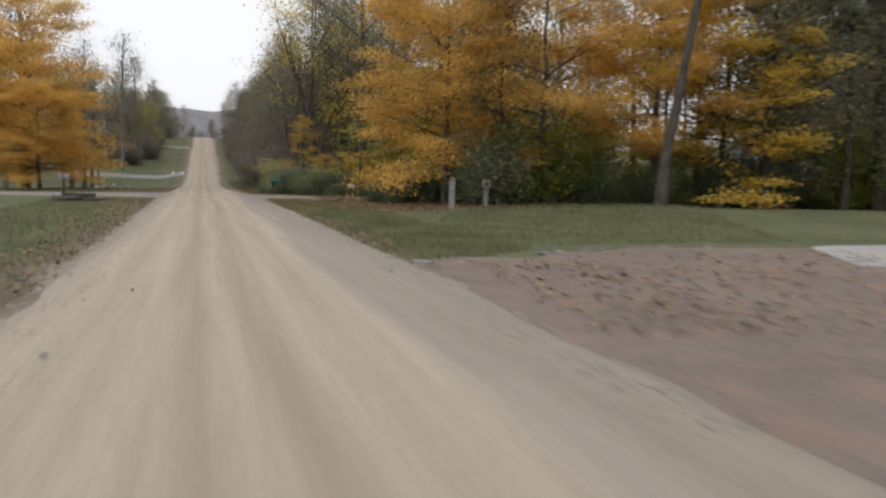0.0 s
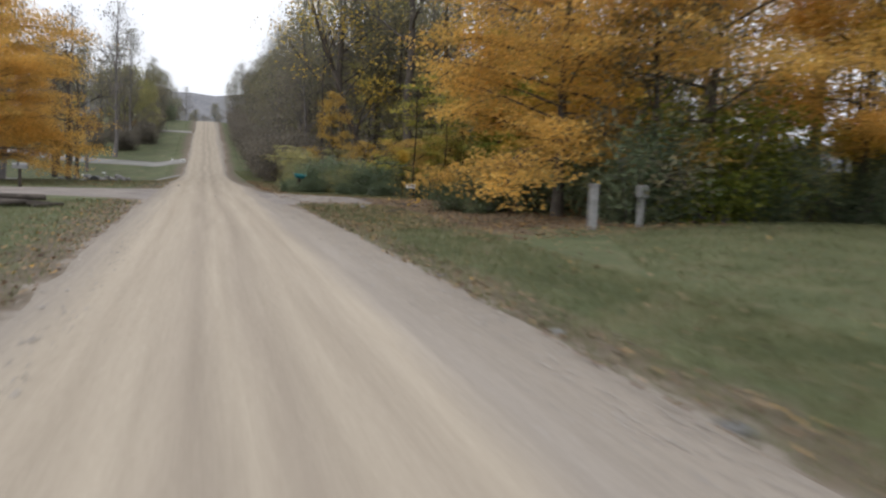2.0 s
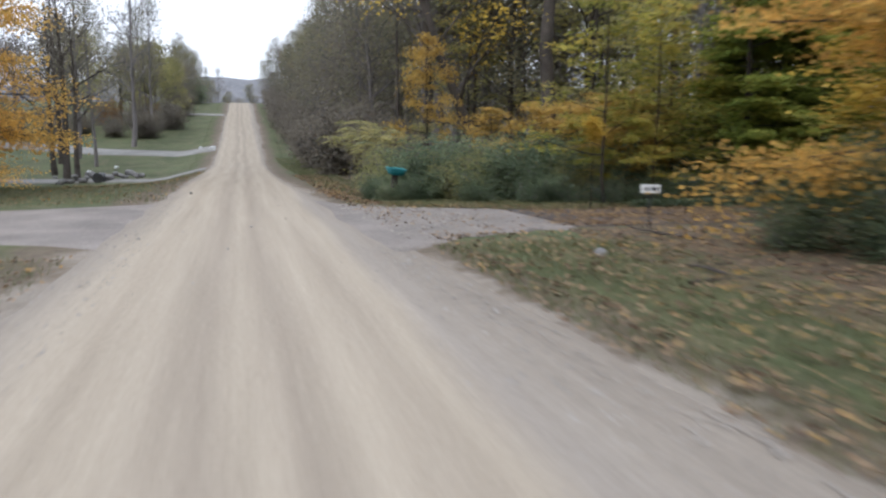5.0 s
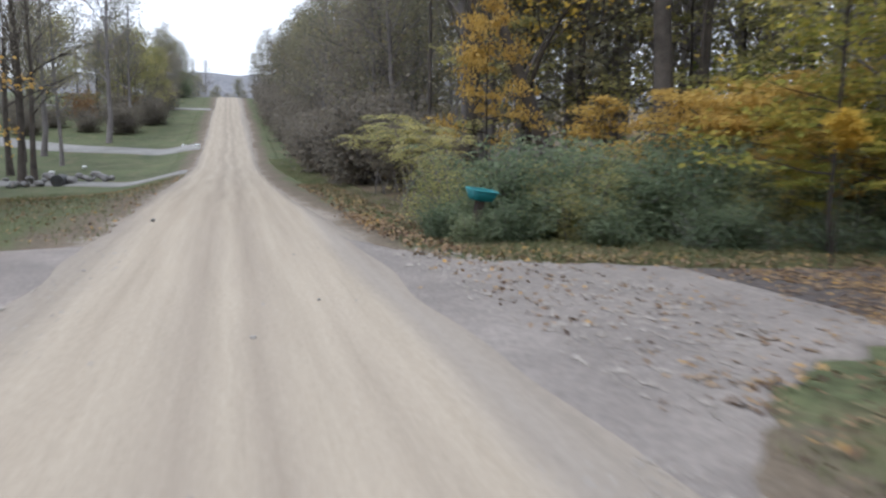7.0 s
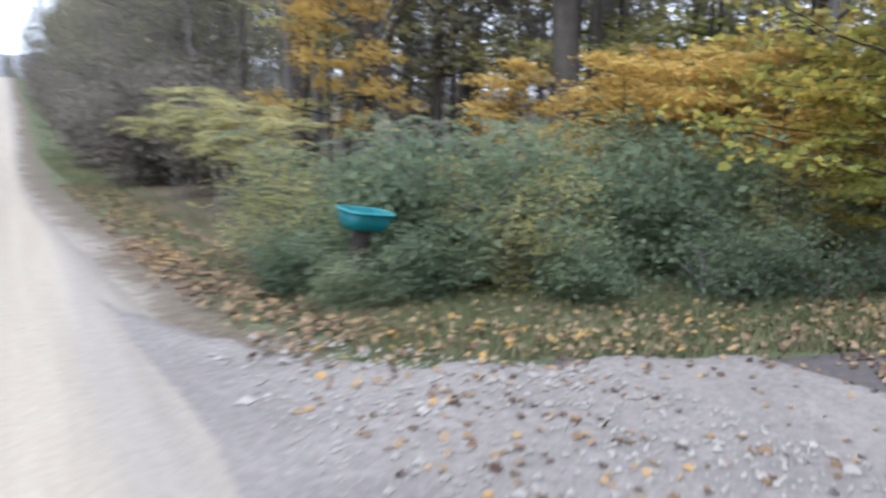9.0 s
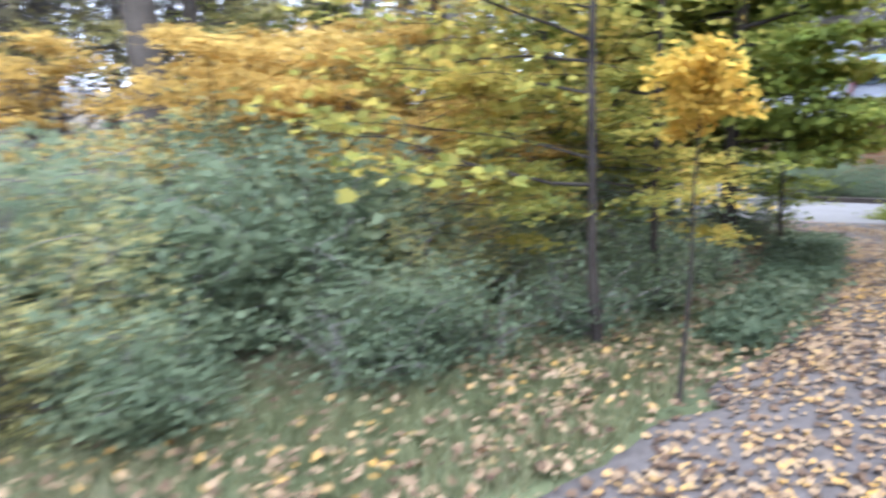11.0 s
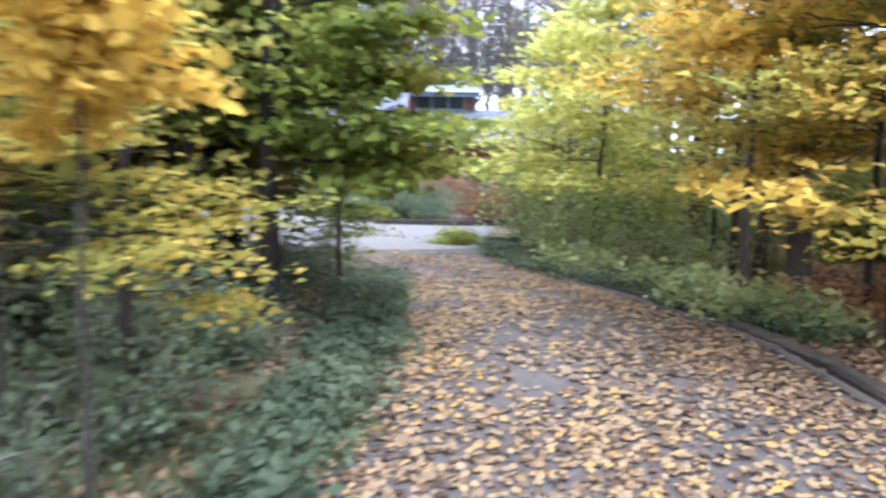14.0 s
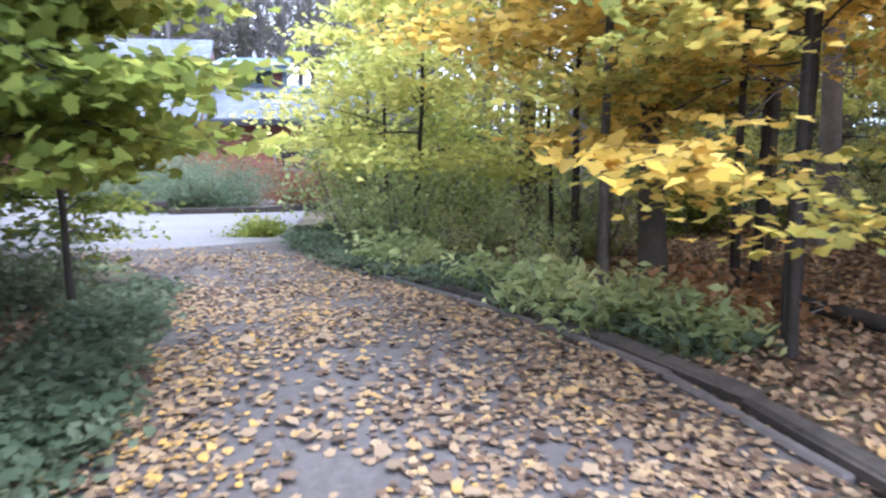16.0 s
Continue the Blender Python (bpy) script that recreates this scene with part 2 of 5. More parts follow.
SUMAC = [(0.2, 0.2, 0.09), (0.3, 0.29, 0.125), (0.41, 0.37, 0.15), (0.5, 0.43, 0.17)]
FRESH = [(0.22, 0.27, 0.12), (0.33, 0.38, 0.17), (0.45, 0.47, 0.21), (0.6, 0.57, 0.28)]
IVY = [(0.055, 0.075, 0.044), (0.09, 0.118, 0.07), (0.135, 0.165, 0.1), (0.21, 0.235, 0.15)]
RUST = [(0.16, 0.08, 0.045), (0.25, 0.13, 0.06), (0.32, 0.19, 0.09), (0.34, 0.23, 0.13)]
for key, col in (("orange", ORANGE), ("gold", GOLD), ("yellowgreen", YELLOWGREEN), ("green", GREEN), ("deep", DEEP), ("olive", OLIVE), ("drab", DRAB), ("rust", RUST), ("sumac", SUMAC), ("fresh", FRESH), ("ivy", IVY), ("turning", TURNING), ("amber", AMBER)):
    M["leaf_" + key] = leaf_material(key + "_leaves", col, 0.72 if key in ("gold", "yellowgreen", "turning", "green", "fresh", "amber", "orange") else 0.58)
FALLEN = [(0.055, 0.034, 0.024), (0.125, 0.08, 0.05), (0.21, 0.142, 0.085), (0.28, 0.2, 0.12), (0.38, 0.225, 0.058)]
LITTER = [(0.07, 0.042, 0.029), (0.14, 0.087, 0.055), (0.23, 0.153, 0.095), (0.32, 0.228, 0.145), (0.38, 0.235, 0.075)]
M["fallen"] = leaf_material("fallen_leaves", FALLEN, 0.1, 0.7, 0.5, 0.95)
M["litter_leaf"] = leaf_material("woodland_litter_leaves", LITTER, 0.15, 0.7, 0.5, 0.95)
M["blade"] = leaf_material("grass_blades", [(0.095, 0.108, 0.053), (0.135, 0.147, 0.07), (0.19, 0.19, 0.098), (0.27, 0.24, 0.15)], 0.25)
M["pebble"] = leaf_material("road_gravel", [(0.2, 0.178, 0.155), (0.26, 0.233, 0.205), (0.33, 0.3, 0.265)], 0.0, 0.9, 1.0)

# packed gravel road: tan wheel tracks, grey loose gravel towards the edges
rm, n, l, b = material("packed_gravel_road", 0.95, 0.2)
g = n.new("ShaderNodeNewGeometry")
sep = n.new("ShaderNodeSeparateXYZ")
l.new(g.outputs["Position"], sep.inputs[0])
wob = noise_node(n, l, 0.6, 5, 0.62, (1.0, 0.14, 1.0))
mad = n.new("ShaderNodeMath")
mad.operation = "MULTIPLY_ADD"
l.new(wob.outputs["Fac"], mad.inputs[0])
mad.inputs[1].default_value = 0.9
l.new(sep.outputs["X"], mad.inputs[2])
mr = n.new("ShaderNodeMapRange")
mr.inputs["From Min"].default_value, mr.inputs["From Max"].default_value = -1.55, 3.45
l.new(mad.outputs[0], mr.inputs[0])
tan, track, grey = (0.36, 0.308, 0.24), (0.29, 0.245, 0.193), (0.262, 0.227, 0.188)
cr = ramp(n, [(0.1, grey), (0.19, tan), (0.24, (0.33, 0.28, 0.217)), (0.3, tan), (0.385, track), (0.43, tan), (0.48, track), (0.54, tan), (0.6, (0.33, 0.281, 0.22)), (0.65, tan), (0.71, (0.285, 0.25, 0.212)), (0.79, grey)])
l.new(mr.outputs[0], cr.inputs[0])
streak = noise_node(n, l, 3.0, 6, 0.65, (1.6, 0.05, 1.0))
rs = ramp(n, [(0.32, (0.62, 0.6, 0.58)), (0.66, (1.2, 1.2, 1.19))])
l.new(streak.outputs["Fac"], rs.inputs[0])
c = blend(n, l, 0.32, cr.outputs[0], rs.outputs[0], "MULTIPLY")
fine = noise_node(n, l, 22.0, 8, 0.75)
rf = ramp(n, [(0.3, (0.7, 0.69, 0.68)), (0.7, (1.2, 1.2, 1.2))])
l.new(fine.outputs["Fac"], rf.inputs[0])
c = blend(n, l, 0.6, c, rf.outputs[0], "MULTIPLY")
l.new(c, b.inputs["Base Color"])
bump(n, l, b, fine.outputs["Fac"], 0.5, 0.015)
M["road"] = rm

# ---- mesh helpers ----


def mesh_of(name, verts, faces, mat, smooth=False):
    me = bpy.data.meshes.new(name)
    if isinstance(faces, np.ndarray):
        k = faces.shape[1]
        me.vertices.add(len(verts))
        me.vertices.foreach_set("co", np.asarray(verts, np.float32).ravel())
        me.loops.add(faces.size)
        me.loops.foreach_set("vertex_index", faces.astype(np.int32).ravel())
        me.polygons.add(len(faces))
        me.polygons.foreach_set("loop_start", np.arange(0, faces.size, k, dtype=np.int32))
        me.update(calc_edges=True)
    else:
        me.from_pydata([tuple(v) for v in verts], [], faces)
    if smooth:
        me.shade_smooth()
    if mat:
        me.materials.append(mat)
    return me


def part(name, me, parent, label=""):
    ob = new(name, me)
    ob.parent = parent
    return tagged(ob, label) if label else ob


def thing(name, label, category, group="", m=None, kind=""):
    ob = new(name)
    ob.empty_display_size = 0.2
    if m is not None:
        ob.matrix_world = m
    return tagged(ob, label, category, group, kind)


def structure(name, me, label, category):
    return tagged(new(name, me), label, category, kind="structure")


def smooth(a, b, v):
    t = np.clip((np.asarray(v, float) - a) / (b - a), 0, 1)
    return t * t * (3 - 2 * t)


PROFILE_Y = [-200, 0, 50, 62, 72, 82, 93, 110, 125, 140, 152, 170, 260, 420, 900]
PROFILE_Z = [0, 0, 0, -0.12, -0.05, 0.6, 1.6, 3.3, 5.0, 6.6, 7.1, 6.6, 5, 4, 4]
_py = np.linspace(-200, 900, 2201)
_pz = np.convolve(np.pad(np.interp(_py, PROFILE_Y, PROFILE_Z), 8, mode="edge"), np.ones(17) / 17, "valid")


def height(x, y):
    """The ground's height."""
    x, y = np.asarray(x, float), np.asarray(y, float)
    z = np.interp(y, _py, _pz)
    z = z - (0.8 * smooth(0.9, 5, -x) + 0.25 * smooth(5, 12, -x)) * smooth(46, 62, y) * (1 - smooth(88, 112, y))
    z = z + 0.35 * smooth(4, 16, x) * (1 - smooth(24, 34, y)) * smooth(12, 22, y)
    z = z - 0.05 * np.clip(x - 11, 0, 23) * smooth(20, 34, y) * (1 - smooth(60, 90, y))
    z = z + 0.35 * smooth(3.2, 8, x) * smooth(39.5, 44, y) * (1 - smooth(60, 90, y))
    return z


def loft(name, edge_a, edge_b, mat, rows, cols, lift, ragged=0.0, seed=1, crown=0.0):
    """A sheet laid on the ground between two edges given as polylines."""
    rng = np.random.default_rng(seed)

    def resample(pts):
        p = np.asarray(pts, float)
        s = np.concatenate([[0], np.cumsum(np.hypot(*np.diff(p, axis=0).T))])
        t = np.linspace(0, s[-1], rows)
        q = np.stack([np.interp(t, s, p[:, 0]), np.interp(t, s, p[:, 1])], 1)
        k = max(1, rows // 60)
        pad = np.pad(q, ((k, k), (0, 0)), mode="edge")
        q[1:-1] = np.stack([np.convolve(pad[:, i], np.ones(2 * k + 1) / (2 * k + 1), "valid") for i in (0, 1)], 1)[1:-1]
        return q

    a, b = resample(edge_a), resample(edge_b)
    d = (b - a) / np.maximum(np.linalg.norm(b - a, axis=1, keepdims=True), 1e-6)
    wa = np.convolve(rng.normal(0, 1, rows + 4), [0.3, 0.5, 0.7, 0.5, 0.3], "valid") * ragged
    wb = np.convolve(rng.normal(0, 1, rows + 4), [0.3, 0.5, 0.7, 0.5, 0.3], "valid") * ragged
    a, b = a + d * wa[:, None], b + d * wb[:, None]
    f = np.concatenate([[0, 0.012], np.linspace(0, 1, cols - 2)[1:-1], [0.988, 1]])[None, :, None]
    p = a[:, None] * (1 - f) + b[:, None] * f
    z = height(p[..., 0], p[..., 1]) + lift + crown * (1 - (2 * f[..., 0] - 1) ** 2)
    z[:, 0] -= 0.05
    z[:, -1] -= 0.05
    z[0] -= 0.05
    z[-1] -= 0.05
    v = np.concatenate([p, z[..., None]], -1).reshape(-1, 3)
    i = np.arange(rows - 1)[:, None] * cols + np.arange(cols - 1)[None]
    faces = np.stack([i, i + 1, i + cols + 1, i + cols], -1).reshape(-1, 4)
    me = mesh_of(name, v, faces, mat, True)
    me.attributes.new("across", "FLOAT", "POINT").data.foreach_set("value", np.broadcast_to(f[..., 0], (rows, cols)).astype(np.float32).ravel())
    nz = sum(pl.normal.z for pl in me.polygons[: min(50, len(me.polygons))])
    if nz < 0:
        me.flip_normals()
    return me


def tubes(segs):
    """Tapered tubes along polylines: (points, radii, sides) each."""
    vs, fs, k0 = [], [], 0
    for pts, rad, sides in segs:
        p = np.asarray(pts, float)
        t = np.gradient(p, axis=0)
        t /= np.linalg.norm(t, axis=1, keepdims=True) + 1e-9
        ref = np.where(np.abs(t[:, 2:3]) > 0.9, [[1.0, 0, 0]], [[0, 0, 1.0]])
        u = np.cross(t, ref)
        u /= np.linalg.norm(u, axis=1, keepdims=True) + 1e-9
        w = np.cross(t, u)
        a = np.linspace(0, 2 * np.pi, sides, endpoint=False)
        ring = p[:, None] + np.asarray(rad)[:, None, None] * (np.cos(a)[None, :, None] * u[:, None] + np.sin(a)[None, :, None] * w[:, None])
        vs.append(ring.reshape(-1, 3))
        n = len(p)
        i = (np.arange(n - 1)[:, None] * sides + np.arange(sides)[None]) + k0
        j = (np.arange(n - 1)[:, None] * sides + (np.arange(sides)[None] + 1) % sides) + k0
        fs.append(np.stack([i, j, j + sides, i + sides], -1).reshape(-1, 4))
        k0 += n * sides
    return np.concatenate(vs), np.concatenate(fs)


KITE = np.array([[0, -0.5, 0], [0.42, -0.05, 0.1], [0, 0.55, -0.04], [-0.42, -0.05, 0.1]])
SLIM = np.array([[0, -0.5, 0], [0.2, 0, 0.06], [0, 0.55, -0.05], [-0.2, 0, 0.06]])
_m = [(0, -0.5), (0.15, -0.37), (0.3, -0.4), (0.43, -0.32), (0.39, -0.14), (0.5, 0.02), (0.56, 0.17), (0.42, 0.2), (0.29, 0.24), (0.2, 0.4), (0, 0.56), (-0.2, 0.4), (-0.29, 0.24), (-0.42, 0.2), (-0.56, 0.17), (-0.5, 0.02), (-0.39, -0.14), (-0.43, -0.32), (-0.3, -0.4), (-0.15, -0.37)]
MAPLE = np.array([[x, y, 0.22 * abs(x) - 0.18 * y * y] for x, y in _m])


def leaf_cloud(pos, size, shape, rng, tilt=0.6, droop=0.0):
    """One leaf at each place, turned at random: upper side mostly up."""
    n = len(pos)
    yaw = rng.uniform(0, 2 * np.pi, n)
    a, b = rng.normal(-droop, tilt, n), rng.normal(0, tilt, n)
    cy, sy, ca, sa, cb, sb = np.cos(yaw), np.sin(yaw), np.cos(a), np.sin(a), np.cos(b), np.sin(b)
    t = shape[None] * (size * rng.uniform(0.65, 1.25, n))[:, None, None]
    x, y, z = t[..., 0], t[..., 1], t[..., 2]
    y, z = y * ca[:, None] - z * sa[:, None], y * sa[:, None] + z * ca[:, None]
    x, z = x * cb[:, None] + z * sb[:, None], -x * sb[:, None] + z * cb[:, None]
    x, y = x * cy[:, None] - y * sy[:, None], x * sy[:, None] + y * cy[:, None]
    v = (np.stack([x, y, z], -1) + pos[:, None]).reshape(-1, 3)
    k = len(shape)
    return v, np.arange(n * k).reshape(n, k)


def bend(p0, direction, length, n, rng, sag=0.0, wob=0.08, rise=0.0):
    d = np.array(direction, float)
    d /= np.linalg.norm(d)
    pts = [np.array(p0, float)]
    for i in range(n - 1):
        d = d + rng.normal(0, wob, 3) + np.array([0, 0, rise - sag])
        d /= np.linalg.norm(d)
        pts.append(pts[-1] + d * length / (n - 1))
    return np.array(pts)


def grow(rng, H, r0, first, limbs, spread, up, subs=4, twigs=3, lean=(0, 0), sag=0.0, top=0.35, sector=None, level=0.55, low=1.0):
    """The wood of a tree, standing at the origin: tubes, and the twig tips with their directions."""
    segs, tips = [], []
    n = 9
    h = np.linspace(0, 1, n)
    tr = np.stack([lean[0] * h * H + np.cumsum(rng.normal(0, 0.02 * H / n * 2, n)), lean[1] * h * H + np.cumsum(rng.normal(0, 0.02 * H / n * 2, n)), h * H], 1)
    tr[0] = 0
    tr[0, 2] = -0.15
    rad = r0 * (1.25 - 0.25 * np.minimum(h * 8, 1)) * (1 - 0.82 * h)
    segs.append((tr, rad, 9))
    az = rng.uniform(0, 6.28)
    for i in range(limbs):
        f = first + (0.97 - first) * ((i + rng.uniform(0, 0.8)) / limbs) ** low
        az += 2.4 + rng.normal(0, 0.3)
        a = az if sector is None else sector[0] + rng.uniform(-1, 1) * sector[1]
        p0 = np.array([np.interp(f, h, tr[:, k]) for k in range(3)])
        r1 = max(0.006, np.interp(f, h, rad) * rng.uniform(0.3, 0.55))
        taper = (1 - (1 - top) * max(0, (f - 0.4) / 0.6)) * rng.uniform(0.75, 1.1)
        e = up + 0.5 * f + rng.normal(0, 0.12)
        ln = spread * taper
        lp = bend(p0, (math.cos(a) * math.cos(e), math.sin(a) * math.cos(e), math.sin(e)), ln, 6, rng, sag, 0.09)
        segs.append((lp, np.linspace(r1, r1 * 0.25, 6), 5))
        for s in range(subs):
            k = 0.3 + 0.7 * (s + rng.uniform(0, 1)) / subs
            q = np.array([np.interp(k * 5, np.arange(6), lp[:, c]) for c in range(3)])
            d = lp[-1] - lp[0]
            d = d / np.linalg.norm(d) + rng.normal(0, 0.6, 3) * np.array([1, 1, level])
            sp = bend(q, d, ln * rng.uniform(0.3, 0.5), 4, rng, sag, 0.12)
            segs.append((sp, np.linspace(r1 * 0.4, r1 * 0.14, 4), 4))
            for w in range(twigs):
                q2 = sp[1 + w % 3]
                d2 = sp[-1] - sp[0]
                d2 = d2 / (np.linalg.norm(d2) + 1e-9) + rng.normal(0, 0.7, 3) * np.array([1, 1, level])
                tp = bend(q2, d2, ln * rng.uniform(0.14, 0.26), 3, rng, sag, 0.15)
                segs.append((tp, np.linspace(r1 * 0.14, r1 * 0.05, 3), 3))
                tips.append(tp[-1])
                tips.append(tp[1])
            tips.append(sp[-1])
    return segs, np.array(tips)


def around(tips, count, r, flat, rng):
    """Places for leaves in flat clumps round the twig tips."""
    t = tips[rng.integers(0, len(tips), count)]
    d = rng.normal(0, 1, (count, 3)) * np.array([r, r, r * flat])
    return t + d


def make_tree(name, label, category, seed, wood, leaf, H, r0, first, limbs, spread, up, leaves, size, clump, flat=0.45, shape=KITE, group="", tilt=0.55, **kw):
    rng = np.random.default_rng(seed)
    segs, tips = grow(rng, H, r0, first, limbs, spread, up, **kw)
    v, f = tubes(segs)
    t = thing(name, label, category, group)
    part("trunk", mesh_of(name + "_trunk", v, f, wood, True), t)
    if leaves:
        lv, lf = leaf_cloud(around(tips, leaves, clump, flat, rng), size, shape, rng, tilt, 0.15)
        part("crown", mesh_of(name + "_crown", lv, lf, leaf), t)
    return t


def make_shrub(name, label, seed, wood, leaf, H, R, stems, leaves, size, clump=0.22, shape=KITE, group="", category="shrub"):
    rng = np.random.default_rng(seed)
    segs, tips = [], []
    for i in range(stems):
        a = rng.uniform(0, 6.28)
        e = rng.uniform(0.6, 1.45)
        ln = H * rng.uniform(0.7, 1.1) / max(math.sin(e), 0.6)
        base = np.array([math.cos(a), math.sin(a), 0]) * R * rng.uniform(0, 0.45)
        base[2] = -0.08
        d = (math.cos(a) * math.cos(e) * R / H * 1.3, math.sin(a) * math.cos(e) * R / H * 1.3, math.sin(e))
        sp = bend(base, d, ln, 6, rng, 0.05, 0.1)
        sp[:, :2] *= min(1.0, R / max(float(np.hypot(*sp[-1, :2])), 0.01))
        r1 = 0.008 + 0.008 * H
        segs.append((sp, np.linspace(r1, r1 * 0.3, 6), 5))
        for s in range(6):
            k = 1 + s % 5
            tp = bend(sp[k], rng.normal(0, 1, 3) * np.array([1, 1, 0.5]) + np.array([0, 0, 0.4]), H * rng.uniform(0.2, 0.42), 4, rng, 0.05, 0.2)
            segs.append((tp, np.linspace(r1 * 0.4, r1 * 0.12, 4), 3))
            tips += [tp[-1], tp[2], tp[1]]
    v, f = tubes(segs)
    t = thing(name, label, category, group)
    part("stem", mesh_of(name + "_stem", v, f, wood, True), t)
    p = around(np.array(tips), leaves, clump, 0.7, rng)
    p[:, 2] = np.maximum(p[:, 2], 0.03)
    lv, lf = leaf_cloud(p, size, shape, rng, 0.6, 0.1)
    part("foliage", mesh_of(name + "_foliage", lv, lf, leaf), t)
    return t


def make_sumac(name, label, seed, wood, leaf, H, stems, fronds, length, group="", umbrella=False):
    """A bush of long arching compound leaves, leaflets in pairs."""
    rng = np.random.default_rng(seed)
    segs, lv, lf, k0 = [], [], [], 0
    for i in range(stems):
        a, e = rng.uniform(0, 6.28), rng.uniform(1.0, 1.5)
        sp = bend((rng.uniform(-0.3, 0.3) * H * 0.5, rng.uniform(-0.3, 0.3) * H * 0.5, -0.05), (math.cos(a) * math.cos(e), math.sin(a) * math.cos(e), math.sin(e)), H * rng.uniform(0.6, 1.0), 7, rng, 0.0, 0.07)
        segs.append((sp, np.linspace(0.018, 0.008, 7), 5))
        for j in range(fronds):
            b = j * 2.4 + rng.uniform(0, 0.6)
            root = sp[min(6, 2 + (5 * j) // fronds)] if not umbrella else sp[6 - j % 2]
            ln = length * rng.uniform(0.7, 1.15)
            fr = bend(root, (math.cos(b), math.sin(b), 0.7), ln, 9, rng, 0.16, 0.04)
            segs.append((fr, np.linspace(0.005, 0.002, 9), 3))
            d = np.gradient(fr, axis=0)
            d /= np.linalg.norm(d, axis=1, keepdims=True)
            side = np.cross(d, [0, 0, 1.0])
            side /= np.linalg.norm(side, axis=1, keepdims=True) + 1e-9
            for q in range(1, 9):
                w = ln * 0.3 * (1 - 0.5 * abs(q - 4) / 4)
                for s in (-1, 1):
                    out = side[q] * s + d[q] * 0.45 + np.array([0, 0, -0.25 + rng.normal(0, 0.12)])
                    across = d[q] * w * 0.17
                    lv += [fr[q], fr[q] + out * w * 0.5 + across, fr[q] + out * w, fr[q] + out * w * 0.5 - across]
                    lf.append((k0, k0 + 1, k0 + 2, k0 + 3))
                    k0 += 4
    v, f = tubes(segs)
    t = thing(name, label, "shrub", group)
    part("stem", mesh_of(name + "_stem", v, f, wood, True), t)
    part("foliage", mesh_of(name + "_foliage", np.array(lv), np.array(lf), leaf), t)
    return t


def put(proto, x, y, turn=0.0, scale=1.0, tall=None, label="", dz=0.0):
    m = pose(x, y, float(height(x, y)) + dz, 0, 0, turn) @ Matrix.Diagonal((scale, scale, tall or scale, 1))
    ob = copy_thing(proto, m)
    if label:
        ob["label"] = label
    return ob


def place(ob, x, y, turn=0.0, scale=1.0, tall=None):
    ob.matrix_basis = pose(x, y, float(height(x, y)), 0, 0, turn) @ Matrix.Diagonal((scale, scale, tall or scale, 1))
    return ob

# ---- ground, road and drives ----
gx = np.unique(np.concatenate([-np.geomspace(12, 900, 26), np.linspace(-12, 40, 105), 40 + np.geomspace(1, 860, 24)]))
gy = np.unique(np.concatenate([-np.geomspace(10, 500, 14), np.linspace(-10, 170, 241), 170 + np.geomspace(2, 900, 22)]))
X, Y = np.meshgrid(gx, gy, indexing="ij")
Z = height(X, Y)
Z = Z - 0.025
gi = (np.arange(len(gx) - 1)[:, None] * len(gy) + np.arange(len(gy) - 1)[None])
gf = np.stack([gi, gi + len(gy), gi + len(gy) + 1, gi + 1], -1).reshape(-1, 4)
structure("ground", mesh_of("ground", np.stack([X, Y, Z], -1).reshape(-1, 3), gf, M["grass"], True), "mown autumn grass over gently rolling ground", "ground")

yy = np.concatenate([np.linspace(-40, 150, 40), [170, 200]])
left_edge = [(-1.55 - 0.15 * (20 < y < 42) + 0.1 * (y > 60) + 0.25 * (y > 120), y) for y in yy]
right_edge = [(2.7 - 0.6 * float(smooth(24, 37, y)) - 0.65 * float(smooth(38, 51, y)) + 0.45 * float(smooth(60, 100, y)), y) for y in yy]
structure("road", loft("road", left_edge, right_edge, M["road"], 900, 17, 0.012, 0.03, 3, 0.035), "tan packed gravel road with wheel tracks", "road")
structure("verge_west", loft("verge_west", [(x + 0.25, y) for x, y in left_edge], [(x - 1.5, y) for x, y in left_edge], M["verge"], 500, 9, -0.008, 0.05, 16), "gravelly roadside strip strewn with dry leaves", "verge")
structure("verge_east", loft("verge_east", [(x - 0.25, y) for x, y in right_edge], [(x + 1.3, y) for x, y in right_edge], M["verge"], 500, 9, -0.008, 0.05, 17), "gravelly roadside strip strewn with dry leaves", "verge")
structure("dirt_drive_verge", loft("dirt_drive_verge", [(2.5, -12), (2.5, 2), (2.7, 8), (3.3, 11.2), (4.6, 10.6), (5.8, 11.6), (7.7, 12.1), (11, 11.9), (16, 11.6)], [(7, -12), (11, -8), (13, -6), (15, -3), (16, 0), (16, 3), (16, 6), (16, 8), (16, 9.5)], M["apron"], 160, 24, 0.006, 0.12, 5), "brown dirt apron strewn with dry leaves", "pavement")
structure("concrete_slab", loft("concrete_slab", [(9.4, 8.9), (11.2, 11.95), (14, 11.95)], [(15.8, 7.5), (15.9, 9), (15.9, 11.6)], M["concrete"], 20, 10, 0.03, 0.0, 6), "pale grey concrete slab beside the lawn", "pavement")
structure("dirt_crossing", loft("dirt_crossing", [(-1.3, 40.6), (-2.6, 40.5), (-5, 39.5), (-12, 38.4), (-30, 40)], [(-1.3, 33.2), (-2.2, 34.2), (-4, 35.2), (-12, 34.8), (-30, 36)], M["grey_gravel"], 120, 16, 0.008, 0.1, 7), "grey gravel drive joining the road", "pavement")

